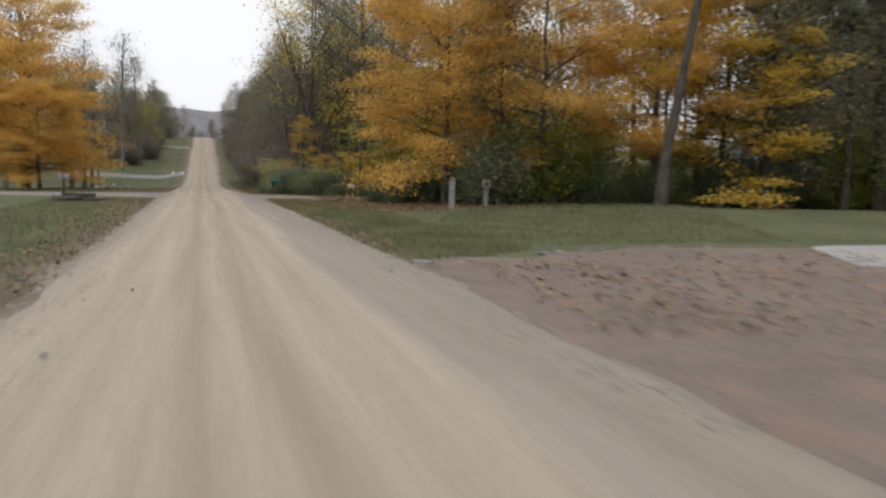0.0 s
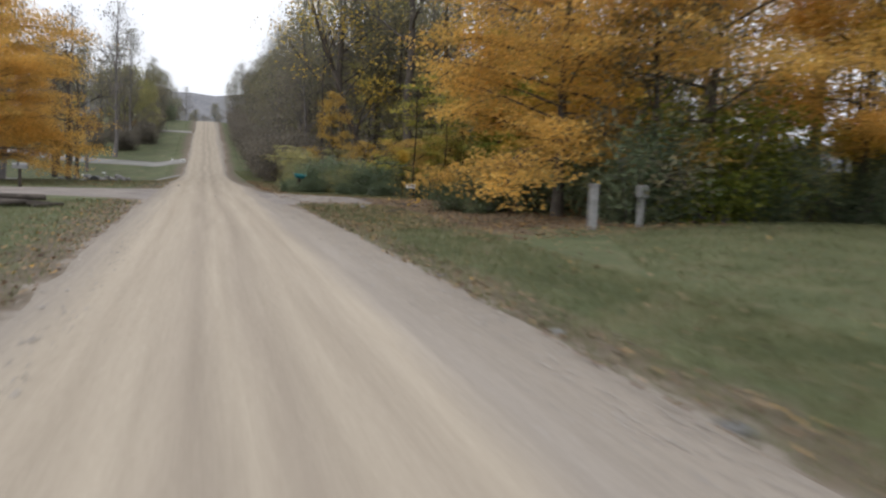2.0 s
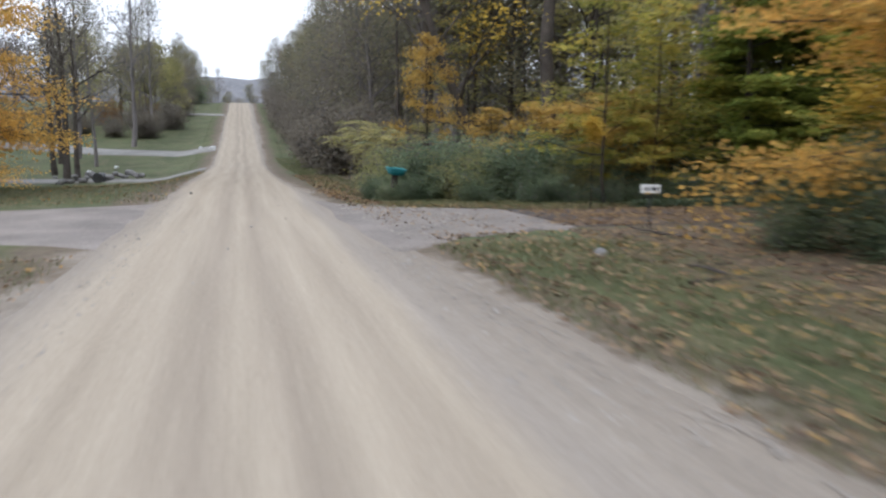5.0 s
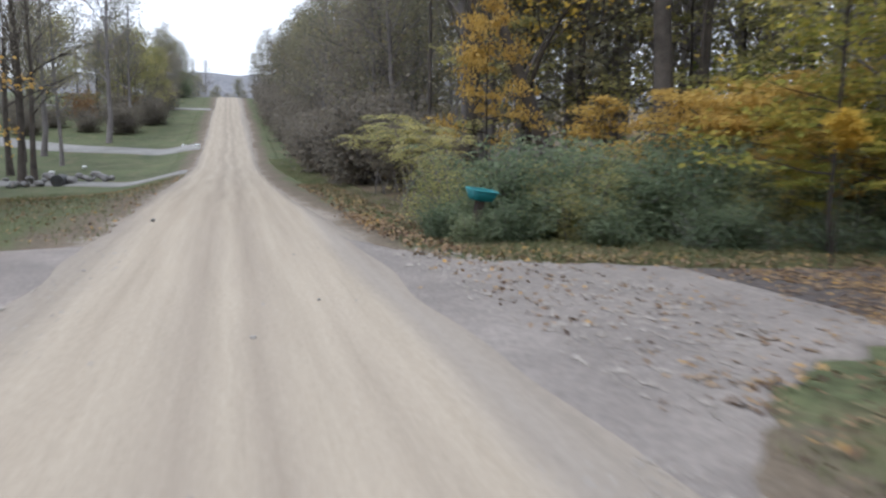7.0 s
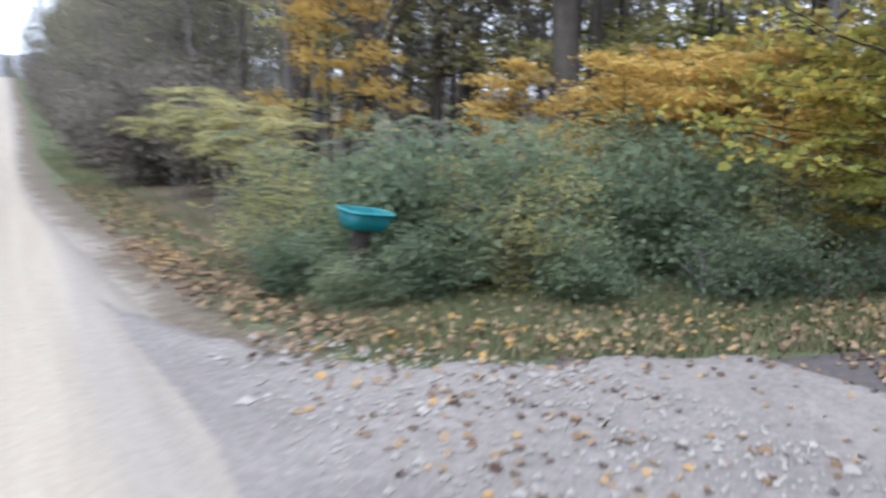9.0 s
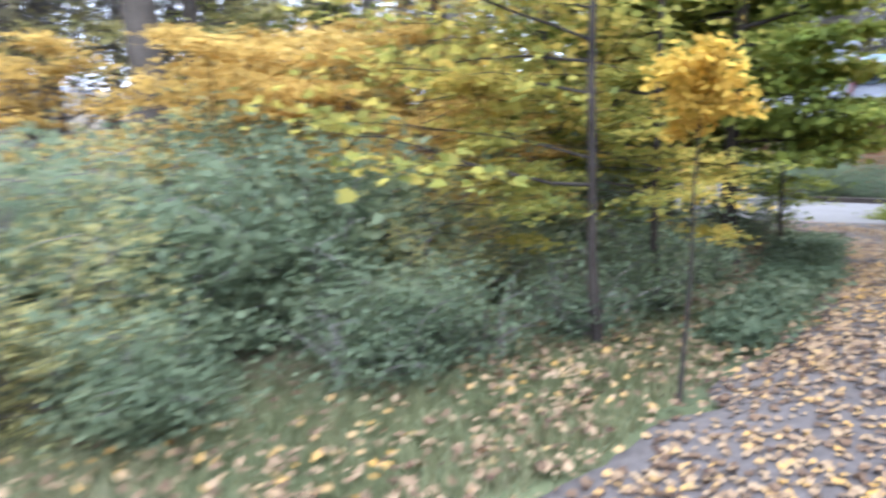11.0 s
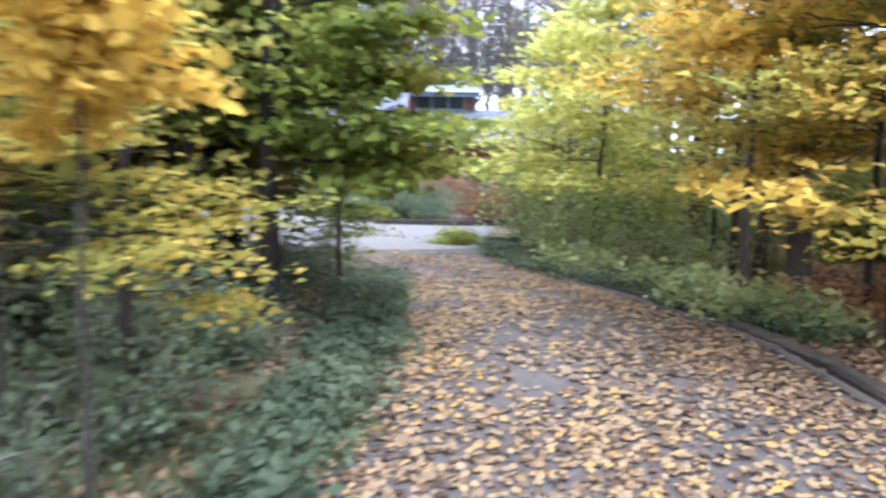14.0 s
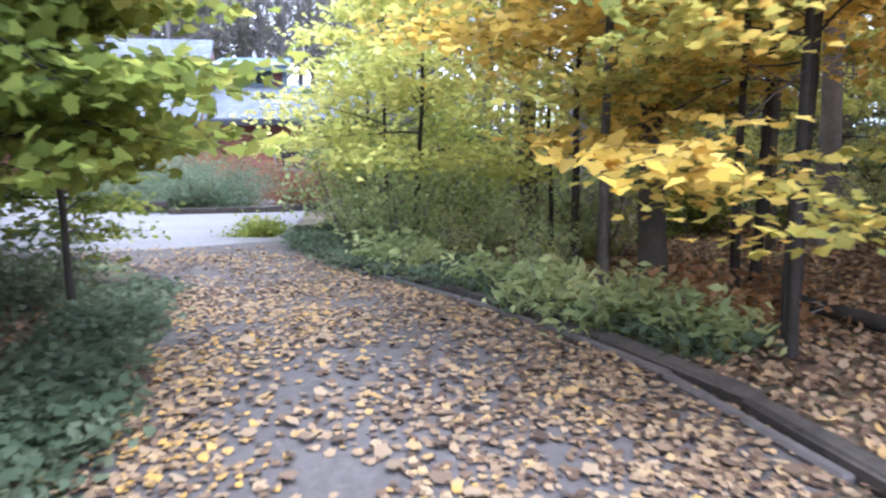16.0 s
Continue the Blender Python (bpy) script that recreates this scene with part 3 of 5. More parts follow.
far_edge = [(1.9, 41.2), (2.4, 39.2), (3.0, 38.6), (3.9, 38.2), (5.7, 37.5), (7.2, 37.25), (8.8, 37.1), (10.2, 37.2), (12.3, 37.4), (14.3, 37.6), (16.5, 38.4), (18, 40.5), (19, 43), (20, 46)]
near_edge = [(2.3, 32.2), (2.75, 33.2), (3.2, 33.9), (4.2, 34.5), (5.2, 34.6), (7.5, 34.4), (10.1, 34.4), (11.7, 34.72), (12.9, 35.05), (14.1, 35.5), (15.6, 36.1), (17.5, 36.5), (19.5, 36.55), (24.5, 36.4)]
structure("driveway", loft("driveway", far_edge[3:], near_edge[3:], M["asphalt"], 220, 22, 0.016, 0.05, 8), "worn grey driveway half covered by fallen maple leaves", "driveway")
structure("drive_mouth", loft("drive_mouth", [(1.3, 42.6), (1.85, 40.6), (2.4, 39.25), (3.0, 38.62), (3.9, 38.22), (5.2, 37.7)], [(1.4, 30.8), (1.9, 32.3), (2.75, 33.1), (3.2, 33.7), (4.2, 34.3), (5.4, 34.42)], M["grey_gravel"], 80, 20, 0.022, 0.06, 15), "grey gravel mouth of the driveway at the road", "driveway")
structure("court", loft("court", [(17, 39.1), (19.3, 43.8), (21, 47), (36, 47)], [(18.5, 36.6), (22, 36.5), (26, 36.3), (33, 36.2)], M["court"], 60, 20, 0.022, 0.0, 9), "pale paved forecourt before the house", "pavement")
structure("side_drive_1", loft("side_drive_1", [(-1.4, 67.6), (-4, 68.6), (-11, 73.2), (-26, 77), (-60, 80)], [(-1.4, 64.0), (-4, 66.2), (-11, 70.8), (-26, 74.4), (-60, 77)], M["pale_gravel"], 120, 6, 0.02, 0.02, 10), "pale gravel side drive over a culvert", "driveway")
structure("side_drive_2", loft("side_drive_2", [(-1.4, 86), (-4, 88), (-17, 96), (-40, 99), (-70, 101)], [(-1.4, 81.5), (-4, 84.6), (-17, 92.5), (-40, 96), (-70, 98)], M["pale_gravel"], 120, 6, 0.02, 0.02, 11), "pale side drive across a lawn", "driveway")
structure("side_drive_3", loft("side_drive_3", [(-1.4, 119.5), (-6, 119.6), (-20, 120)], [(-1.4, 116.8), (-6, 118), (-20, 118.4)], M["pale_gravel"], 40, 5, 0.02, 0.02, 12), "pale side drive near the hilltop", "driveway")
structure("woods_floor", loft("woods_floor", [(4.6, 23.4), (8, 25.2), (13, 27.2), (20, 30), (26, 27.6), (60, 24)], [(4.6, 31.0), (5.2, 34.3), (6.4, 34.95), (12, 35.2), (17, 36.7), (60, 36)], M["litter"], 400, 60, 0.004, 0.35, 13), "woodland floor of brown fallen leaves", "ground")
structure("far_woods_floor", loft("far_woods_floor", [(2.8, 41.5), (4.4, 40.2), (6.6, 39.0), (8.2, 37.2), (10, 36.8), (13, 37.1), (15.5, 37.8), (17.5, 41.5), (19, 47), (60, 60)], [(3.6, 60), (3.8, 80), (4, 110), (5, 135), (20, 140), (40, 140), (60, 140), (70, 130), (80, 120)], M["litter"], 400, 60, 0.004, 0.3, 14), "woodland floor of brown fallen leaves", "ground")

# far wooded ridge beyond the hilltop, coloured as if seen through haze
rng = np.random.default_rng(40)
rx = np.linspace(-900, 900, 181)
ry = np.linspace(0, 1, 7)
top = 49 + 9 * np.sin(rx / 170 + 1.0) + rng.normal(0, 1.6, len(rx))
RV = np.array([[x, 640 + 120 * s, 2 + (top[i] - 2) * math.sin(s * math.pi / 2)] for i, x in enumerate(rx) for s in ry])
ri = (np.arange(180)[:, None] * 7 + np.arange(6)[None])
structure("backdrop", mesh_of("backdrop", RV, np.stack([ri, ri + 7, ri + 8, ri + 1], -1).reshape(-1, 4), M["ridge"], True), "distant wooded ridge, haze painted into its grey colour", "hill")


# ---- kinds of trees and shrubs ----
def scatter(proto, spots):
    """Copies of a thing at all the spots (x, y, turn, scale[, tall]), itself at the first."""
    for s in spots[1:]:
        put(proto, *s)
    place(proto, *spots[0])
    return proto


# big orange maples between the lawn and the driveway
scatter(make_tree("maple_tree", "spreading maple with layered burnt-orange autumn leaves", "tree", 11, M["bark"], M["leaf_orange"], 9.5, 0.17, 0.17, 38, 3.5, 0.06, 76000, 0.086, 0.38, 0.28, sag=0.05, subs=7, top=0.75, level=0.33, tilt=0.8, low=1.25), [(9.2, 28.8, 75, 0.95), (-9.2, 46.8, 75, 1.05, 1.0), (-7.9, 43.5, 200, 0.6, 0.55)])
scatter(make_tree("maple_tree", "high-crowned maple with orange autumn leaves", "tree", 51, M["bark"], M["leaf_orange"], 9.5, 0.17, 0.25, 24, 3.5, 0.12, 42000, 0.09, 0.4, 0.3, sag=0.04, subs=7, top=0.75, level=0.35, tilt=0.8), [(12.2, 26.4, 250, 0.9), (16.9, 26.2, 120, 0.82)])
scatter(make_tree("maple_tree", "maple with layered orange and gold autumn leaves", "tree", 12, M["bark"], M["leaf_gold"], 8.5, 0.16, 0.14, 24, 3.3, 0.05, 26000, 0.13, 0.4, 0.2, sag=0.03, subs=6, top=0.55, level=0.22, tilt=0.45), [(19.5, 25.5, 10, 1.0), (-13.5, 47, 20, 1.0), (-13, 54, 300, 1.05)])

# tall leaning trunk at the lawn's edge
make = make_tree("ash_tree", "tall leaning grey trunk with thin crown at the lawn edge", "tree", 13, M["bark"], M["leaf_rust"], 15, 0.2, 0.5, 11, 4.2, 0.35, 2600, 0.16, 0.6, lean=(0.14, -0.02))
place(make, 14.9, 22.6)
pine = make_tree("pine_tree", "dark green pine with high drooping boughs", "tree", 14, M["bark"], M["leaf_deep"], 15, 0.24, 0.38, 26, 3.6, -0.15, 26000, 0.2, 0.42, 0.3, shape=SLIM, top=0.2)
place(pine, 26.5, 24.5)

# bare and half-bare grey woodland trees
bare = make_tree("bare_tree", "bare grey woodland tree with fine twigs", "tree", 15, M["twig"], M["leaf_drab"], 14, 0.19, 0.28, 26, 3.4, 0.62, 1500, 0.16, 0.6, subs=6, twigs=5)
bare2 = make_tree("bare_tree", "slim grey woodland tree with few drab leaves", "tree", 16, M["twig"], M["leaf_olive"], 12, 0.13, 0.22, 26, 2.5, 0.6, 2600, 0.14, 0.5, subs=5, twigs=4)
drab = make_tree("woodland_tree", "grey-green woodland tree with thinning leaves", "tree", 17, M["bark"], M["leaf_olive"], 10.5, 0.15, 0.12, 22, 2.6, 0.4, 6500, 0.16, 0.55, 0.7, subs=5)
browny = make_tree("woodland_tree", "brownish woodland tree with withered leaves", "tree", 18, M["twig"], M["leaf_drab"], 9.0, 0.12, 0.08, 26, 2.5, 0.5, 4000, 0.16, 0.55, 0.7, subs=5, twigs=4)
rng = np.random.default_rng(50)
A, B, C, D = [], [], [], []
for y in np.arange(52, 146, 5.2):
    for k, x in enumerate((6.6, 9.4, 13.0, 18.0)):
        s = (x + rng.uniform(-0.8, 1.2) + 0.012 * (y - 50), y + rng.uniform(-2, 2), rng.uniform(0, 360), rng.uniform(0.8, 1.15))
        (D, C, B, A)[(k + int(rng.integers(0, 3))) % 4].append(s)
for x, y in ((10, 55), (13, 50), (16, 47), (20, 52), (22, 46), (26, 50), (12.5, 42.5), (16, 42), (19.5, 48.5), (24, 43.5)):
    (A, B)[int(rng.integers(0, 2))].append((x, y, rng.uniform(0, 360), rng.uniform(0.8, 1.1)))
for x, y in ((14, 33), (20, 34), (27, 34), (24, 31), (30, 30), (18, 31), (33, 33), (36, 27), (29, 25), (34, 22), (31, 36), (40, 30)):
    (A, B, B)[int(rng.integers(0, 3))].append((x + rng.uniform(-1, 1), y - 2.5, rng.uniform(0, 360), rng.uniform(0.8, 1.1)))
for x, y in ((-9.5, 80.5), (-11.7, 86.3), (-8.6, 93), (-7.6, 99), (-14, 72), (-17, 80), (-20, 90), (-16, 62), (-22, 70), (-26, 60), (-24, 48), (-19, 44), (-30, 80)):
    (A, B, A)[int(rng.integers(0, 3))].append((x, y, rng.uniform(0, 360), rng.uniform(0.85, 1.15)))
for x, y in ((-9, 106), (-12, 112), (-16, 104), (-20, 110), (-13, 120), (-9, 124), (-24, 100), (-8, 132), (-14, 130), (-20, 122), (-7, 142), (-12, 146)):
    (B, C, D)[int(rng.integers(0, 3))].append((x, y, rng.uniform(0, 360), rng.uniform(0.55, 0.75)))
for x in [k for k in np.arange(-40, 60, 6.0) if not -1 < k < 4]:
    (B, C, D, A)[int(rng.integers(0, 4))].append((x + rng.uniform(-2, 2), 165 + rng.uniform(-4, 12), rng.uniform(0, 360), rng.uniform(0.5, 0.8)))
for x in np.arange(30, 60, 5.0):
    for y in (50, 42, 34):
        (A, B)[int(rng.integers(0, 2))].append((x + 12 + rng.uniform(-2, 2), y + rng.uniform(-2, 2), rng.uniform(0, 360), rng.uniform(0.9, 1.2)))
for x, y, k in ((-6.4, 127, 0.6), (-6.0, 137, 0.55), (-5.4, 146, 0.5), (-5.0, 156, 0.5), (4.8, 141, 0.7), (4.6, 149, 0.65), (4.2, 157, 0.6), (-7.2, 118, 0.6), (-7.5, 134, 0.75), (-8, 143, 0.8), (-7, 152, 0.75), (-6.5, 161, 0.7), (6.5, 146, 0.9), (6.5, 155, 0.9)):
    (B, C, D)[int(rng.integers(0, 3))].append((x, y, rng.uniform(0, 360), k))
for x in np.arange(-15, 16, 1.9):
    (C, D)[int(rng.integers(0, 2))].append((x + rng.uniform(-0.6, 0.6), 196 + rng.uniform(-5, 14), rng.uniform(0, 360), rng.uniform(0.45, 0.75)))
for x in np.arange(-40, -8, 2.6):
    (B, C, D, D)[int(rng.integers(0, 4))].append((x + rng.uniform(-1, 1), 114 + rng.uniform(-6, 10), rng.uniform(0, 360), rng.uniform(0.75, 1.0)))
for x, y in ((-12.6, 63.5), (-15.5, 58), (-14.8, 68.5), (-18, 66), (-20, 57)):
    A.append((x, y, rng.uniform(0, 360), rng.uniform(0.95, 1.2)))
for x, y in ((9.6, 54), (12.8, 53), (15.8, 51.5), (11.5, 58), (8.8, 57), (19, 54), (15, 57), (18, 59), (22.5, 50)):
    (B, D, A)[int(rng.integers(0, 3))].append((x, y, rng.uniform(0, 360), rng.uniform(0.85, 1.1)))
for x, y in ((41, 35), (43, 38.5), (40.5, 42), (44, 44), (41.5, 47.5), (46, 36), (47, 41), (45, 48), (39.5, 33)):
    A.append((x, y, rng.uniform(0, 360), rng.uniform(0.85, 1.1)))
for x, y in ((29.5, 31.2), (32.5, 29.8), (35.5, 31), (28, 33.2), (38.5, 33), (32, 32.6), (25.5, 31.8), (36, 28)):
    (D, B)[int(rng.integers(0, 2))].append((x, y, rng.uniform(0, 360), rng.uniform(0.6, 0.85)))
for x, y in ((42.5, 37.2), (43.5, 42.8), (45.5, 39.5), (44.5, 46.5), (48, 43), (47.5, 36), (51, 40), (46.5, 50)):
    (A, B)[int(rng.integers(0, 2))].append((x, y, rng.uniform(0, 360), rng.uniform(0.95, 1.25)))
for x, y in ((44, 41), (46.5, 44.5), (49, 38), (49, 47), (52, 42), (48, 52), (43, 51), (52, 50), (55, 46), (54, 37), (50, 33), (46, 31)):
    A.append((x, y, rng.uniform(0, 360), rng.uniform(0.9, 1.2)))
for x in np.arange(15, 40, 4.2):
    for y in (56, 66, 78):
        (C, D, B)[int(rng.integers(0, 3))].append((x + rng.uniform(-1.5, 1.5), y + rng.uniform(-3, 3), rng.uniform(0, 360), rng.uniform(0.8, 1.15)))
C += [(20.5, 28.6, 50, 0.9), (22.8, 26.6, 140, 0.8), (10.6, 26.6, 20, 0.75), (21.0, 24.6, 220, 0.95), (24.4, 24.2, 300, 0.9), (28.2, 22.6, 60, 1.0)]
D += [(31.5, 20.5, 10, 1.0)]
for p, s in ((bare, A), (bare2, B), (drab, C), (browny, D)):
    scatter(p, s)
scatter(make_tree("young_tree", "slender tree with pale yellow-green leaves", "tree", 19, M["bark"], M["leaf_sumac"], 7.5, 0.1, 0.15, 16, 2.2, 0.4, 9000, 0.15, 0.5, 0.7), [(-8.5, 111, 0, 1.0), (-11, 116, 90, 0.95), (-7.2, 118, 200, 0.8), (-15, 108, 50, 1.1)])
# three slim trunks on the left lawn
scatter(make_tree("lawn_tree", "slim dark-stemmed tree on the lawn", "tree", 20, M["bark"], M["leaf_drab"], 11, 0.2, 0.36, 14, 3.6, 0.6, 900, 0.15, 0.55), [(-9.6, 71.5, 0, 1.0), (-11.2, 76, 120, 0.9), (-12.2, 83, 240, 1.1), (-8.8, 70.4, 60, 0.8)])
# hedge and scrub
hedge = make_shrub("honeysuckle_bush", "dense blue-green bush by the drive", 31, M["twig"], M["leaf_deep"], 1.15, 0.95, 16, 6000, 0.08, 0.2, group="bushes along the drive")
scatter(hedge, [(4.6, 40.9, 0, 1.0), (5.9, 40.4, 70, 0.95), (7.1, 40.1, 140, 1.0), (8.3, 40.2, 220, 1.0), (9.7, 40.2, 300, 0.95), (6.4, 41.9, 30, 1.0), (8.0, 41.9, 100, 1.05), (10.9, 39.7, 10, 0.85), (4.0, 42.2, 200, 0.8), (5.2, 39.5, 290, 0.5), (6.7, 39.0, 50, 0.5), (3.75, 41.0, 130, 0.6), (3.2, 40.8, 60, 0.42), (4.1, 40.2, 20, 0.5), (3.4, 40.0, 20, 0.36)])
pale = make_shrub("sumac_bush", "arching bush with pale olive-yellow leaves", 32, M["twig"], M["leaf_sumac"], 2.2, 1.3, 13, 4200, 0.12, 0.25, shape=SLIM)
scatter(make_sumac("sumac_bush", "sumac with long arching pale olive compound leaves", 45, M["twig"], M["leaf_sumac"], 2.3, 5, 11, 0.72, umbrella=True), [(3.9, 45.8, 0, 1.0), (4.5, 47.8, 90, 1.0), (3.9, 44.6, 200, 0.75), (4.1, 49.4, 300, 1.0)])
scatter(make_sumac("elder_bush", "elder with drooping blue-green compound leaves", 46, M["twig"], M["leaf_deep"], 1.5, 7, 9, 0.6), [(4.5, 41.6, 0, 1.0), (5.4, 41.3, 70, 1.05), (4.0, 42.9, 140, 0.95), (6.2, 40.9, 220, 0.9), (4.6, 40.5, 300, 0.6), (5.2, 43.0, 30, 1.05)])
scatter(pale, [(4.9, 40.1, 20, 0.42), (5.6, 40.9, 120, 0.55), (7.6, 39.5, 60, 0.4), (3.6, 41.7, 200, 0.5)])
dull = make_shrub("scrub_bush", "drab grey-green roadside scrub", 33, M["twig"], M["leaf_drab"], 2.0, 1.5, 14, 4200, 0.13, 0.3)
spots = []
for y in np.arange(50, 140, 3.4):
    spots.append((4.6 + rng.uniform(-0.3, 0.8) + 0.004 * (y - 50), y + rng.uniform(-1, 1), rng.uniform(0, 360), rng.uniform(0.8, 1.4)))
for x, y in ((-8, 98), (-11, 99), (-14, 101), (-6.5, 103), (-9.5, 104), (-17, 103), (-7, 109), (-6.5, 116), (-7, 126), (-15, 97), (-20, 99)):
    spots.append((x, y, rng.uniform(0, 360), rng.uniform(0.8, 1.2)))
for x, y in ((33, 21), (36, 17), (29, 29), (33, 27), (31.5, 23.5), (36, 24), (34, 30.5), (38, 21)):
    spots.append((x, y + 0.8, rng.uniform(0, 360), rng.uniform(0.7, 1.2)))
scatter(dull, spots)
scatter(make_shrub("privet_bush", "dark grey-green bush at the lawn edge", 47, M["twig"], M["leaf_deep"], 2.1, 1.5, 15, 5200, 0.11, 0.3), [(10.1, 26.4, 0, 0.95), (13.6, 26.2, 80, 0.9), (22.2, 27.0, 160, 1.0), (26.0, 27.5, 240, 1.1), (29.5, 25.2, 300, 1.2), (16.4, 26.0, 40, 0.8), (19.4, 26.4, 10, 0.8), (6.9, 31.5, 70, 0.45), (8.2, 31.2, 130, 0.6), (9.5, 30.1, 200, 0.7), (7.6, 30.2, 260, 0.5), (10.5, 28.6, 330, 0.8)])
scatter(make_shrub("spicebush", "leafy green understorey bush", 34, M["twig"], M["leaf_green"], 2.6, 1.4, 12, 5200, 0.11, 0.28), [(12.0, 25.9, 0, 1.25), (27, 25.5, 80, 1.4), (29.8, 27, 20, 1.5), (31.5, 24.5, 40, 1.4), (25.0, 24.8, 40, 1.0), (12.8, 40.6, 10, 0.9), (14.5, 41.0, 100, 1.1), (17.3, 44, 60, 1.0), (13.6, 46, 30, 1.2), (20.5, 33.5, 40, 0.8), (17.0, 31.0, 10, 0.6), (22.5, 34.5, 120, 0.9), (26, 35, 0, 0.8)])

# woodland trunks and understorey maples behind the drive
thick = make_tree("oak_tree", "stout dark-barked woodland trunk", "tree", 21, M["bark"], M["leaf_olive"], 15, 0.24, 0.42, 14, 4.4, 0.3, 3000, 0.15, 0.6)
scatter(thick, [(8.9, 44.5, 0, 1.0), (11.4, 46.6, 90, 0.7), (7.1, 51.8, 200, 0.8), (14.8, 44.2, 300, 0.8)])
forked = make_tree("cherry_tree", "leaning forked woodland trunk", "tree", 22, M["bark"], M["leaf_gold"], 10, 0.2, 0.16, 11, 4.6, 0.7, 2600, 0.13, 0.5, lean=(-0.36, 0.03))
place(forked, 8.1, 47.6)
under = make_tree("understorey_maple", "slim understorey maple with layered golden leaves", "tree", 23, M["bark_dark"], M["leaf_amber"], 3.4, 0.045, 0.28, 14, 1.5, 0.05, 3000, 0.12, 0.24, 0.16, sag=0.02, level=0.2, tilt=0.4)
scatter(under, [(10.2, 42.6, 0, 0.9, 0.62), (10.9, 43.9, 100, 1.0, 0.7), (5.9, 46.9, 40, 0.6, 1.2), (8.8, 42.6, 220, 0.75, 0.6), (13.8, 43.5, 10, 1.1, 0.9), (6.6, 42.6, 30, 0.5, 0.55), (7.6, 41.7, 250, 0.6, 0.6), (9.0, 41.4, 130, 0.7, 0.62), (9.9, 40.7, 300, 0.65, 0.66), (8.6, 40.1, 60, 0.5, 0.45), (9.6, 39.9, 190, 0.5, 0.45)]) 
olive = make_tree("understorey_maple", "slim understorey maple turning olive yellow", "tree", 24, M["bark_dark"], M["leaf_sumac"], 5.6, 0.055, 0.2, 16, 1.8, 0.1, 3400, 0.12, 0.28, 0.18, sag=0.02, level=0.2, tilt=0.4)
scatter(olive, [(10.6, 41.4, 0, 0.85), (11.6, 47.6, 80, 1.1), (13.6, 45.6, 160, 1.1), (8.6, 51.5, 240, 1.1), (15.4, 41.6, 30, 0.9), (17.0, 44.5, 200, 1.1), (14.6, 49.5, 20, 1.2), (18.5, 41.0, 130, 1.0)])

# saplings along the drive's edge, close to the camera
sap = make_tree("maple_sapling", "maple sapling with green leaves turning yellow", "tree", 25, M["bark_dark"], M["leaf_green"], 4.2, 0.045, 0.2, 18, 1.35, 0.05, 5200, 0.08, 0.2, 0.14, shape=MAPLE, sag=0.03, sector=(1.57, 2.0), level=0.18, tilt=0.4)
scatter(sap, [(13.0, 38.0, 10, 0.7), (12.6, 39.0, 10, 1.15), (13.9, 38.9, -15, 0.95), (15.4, 39.4, 10, 1.0), (12.9, 40.4, 160, 1.2), (11.9, 39.3, 190, 1.0)])
slim = make_tree("maple_sapling", "slender sapling with leaves turning from green to yellow", "tree", 26, M["bark_dark"], M["leaf_turning"], 4.6, 0.036, 0.2, 18, 1.35, 0.06, 1900, 0.08, 0.2, 0.13, shape=MAPLE, sag=0.03, sector=(1.4, 1.25), level=0.18, tilt=0.4)
scatter(slim, [(7.7, 38.16, 0, 1.0), (8.9, 38.14, -20, 0.9), (10.2, 39.8, 100, 1.0), (11.3, 38.85, 40, 0.9)])
# orange-tan sleeve round the first sapling's trunk, 0.72 to 1.04 m up
stem_at = np.array([v.co for v in slim.children[0].data.vertices[:81]]).reshape(9, 9, 3).mean(1)
zs = np.array([0.72, 0.82, 0.94, 1.04])
part("bark_scar", mesh_of("bark_scar", *tubes([(np.stack([np.interp(zs, stem_at[:, 2], stem_at[:, k]) for k in range(3)], 1), np.array([0.034, 0.036, 0.036, 0.033]), 10)]), M["tan_bark"], True), slim, "orange-tan patch on the trunk")
spray = make_tree("maple_sapling", "low sapling with one bright gold leaf spray", "tree", 27, M["bark_dark"], M["leaf_gold"], 1.78, 0.014, 0.78, 10, 0.3, 0.1, 1100, 0.044, 0.065, 0.5, shape=MAPLE)
place(spray, 6.98, 37.42)

broad = make_tree("green_maple", "broad young maple still in green leaf beside the drive", "tree", 39, M["bark_dark"], M["leaf_green"], 7.0, 0.085, 0.19, 42, 1.12, -0.06, 26000, 0.086, 0.2, 0.16, shape=MAPLE, sag=0.03, level=0.2, tilt=0.45, sector=(-0.2, 2.1), low=1.15)
scatter(broad, [(11.05, 38.15, 0, 0.95), (13.6, 39.3, 200, 0.9), (15.8, 40.3, 90, 1.1)])

# yellow maples over the drive's near side
gold = make_tree("maple_sapling", "young maple with large yellow leaves over the drive", "tree", 28, M["bark_dark"], M["leaf_gold"], 4.4, 0.045, 0.42, 15, 1.7, -0.06, 3800, 0.09, 0.2, 0.13, shape=MAPLE, sag=0.03, level=0.18, tilt=0.35)
scatter(gold, [(11.85, 33.0, 0, 0.95), (13.3, 32.4, 100, 1.05), (10.6, 32.3, 200, 0.95), (14.6, 33.6, 300, 1.0), (16.2, 32.2, 150, 1.05)])
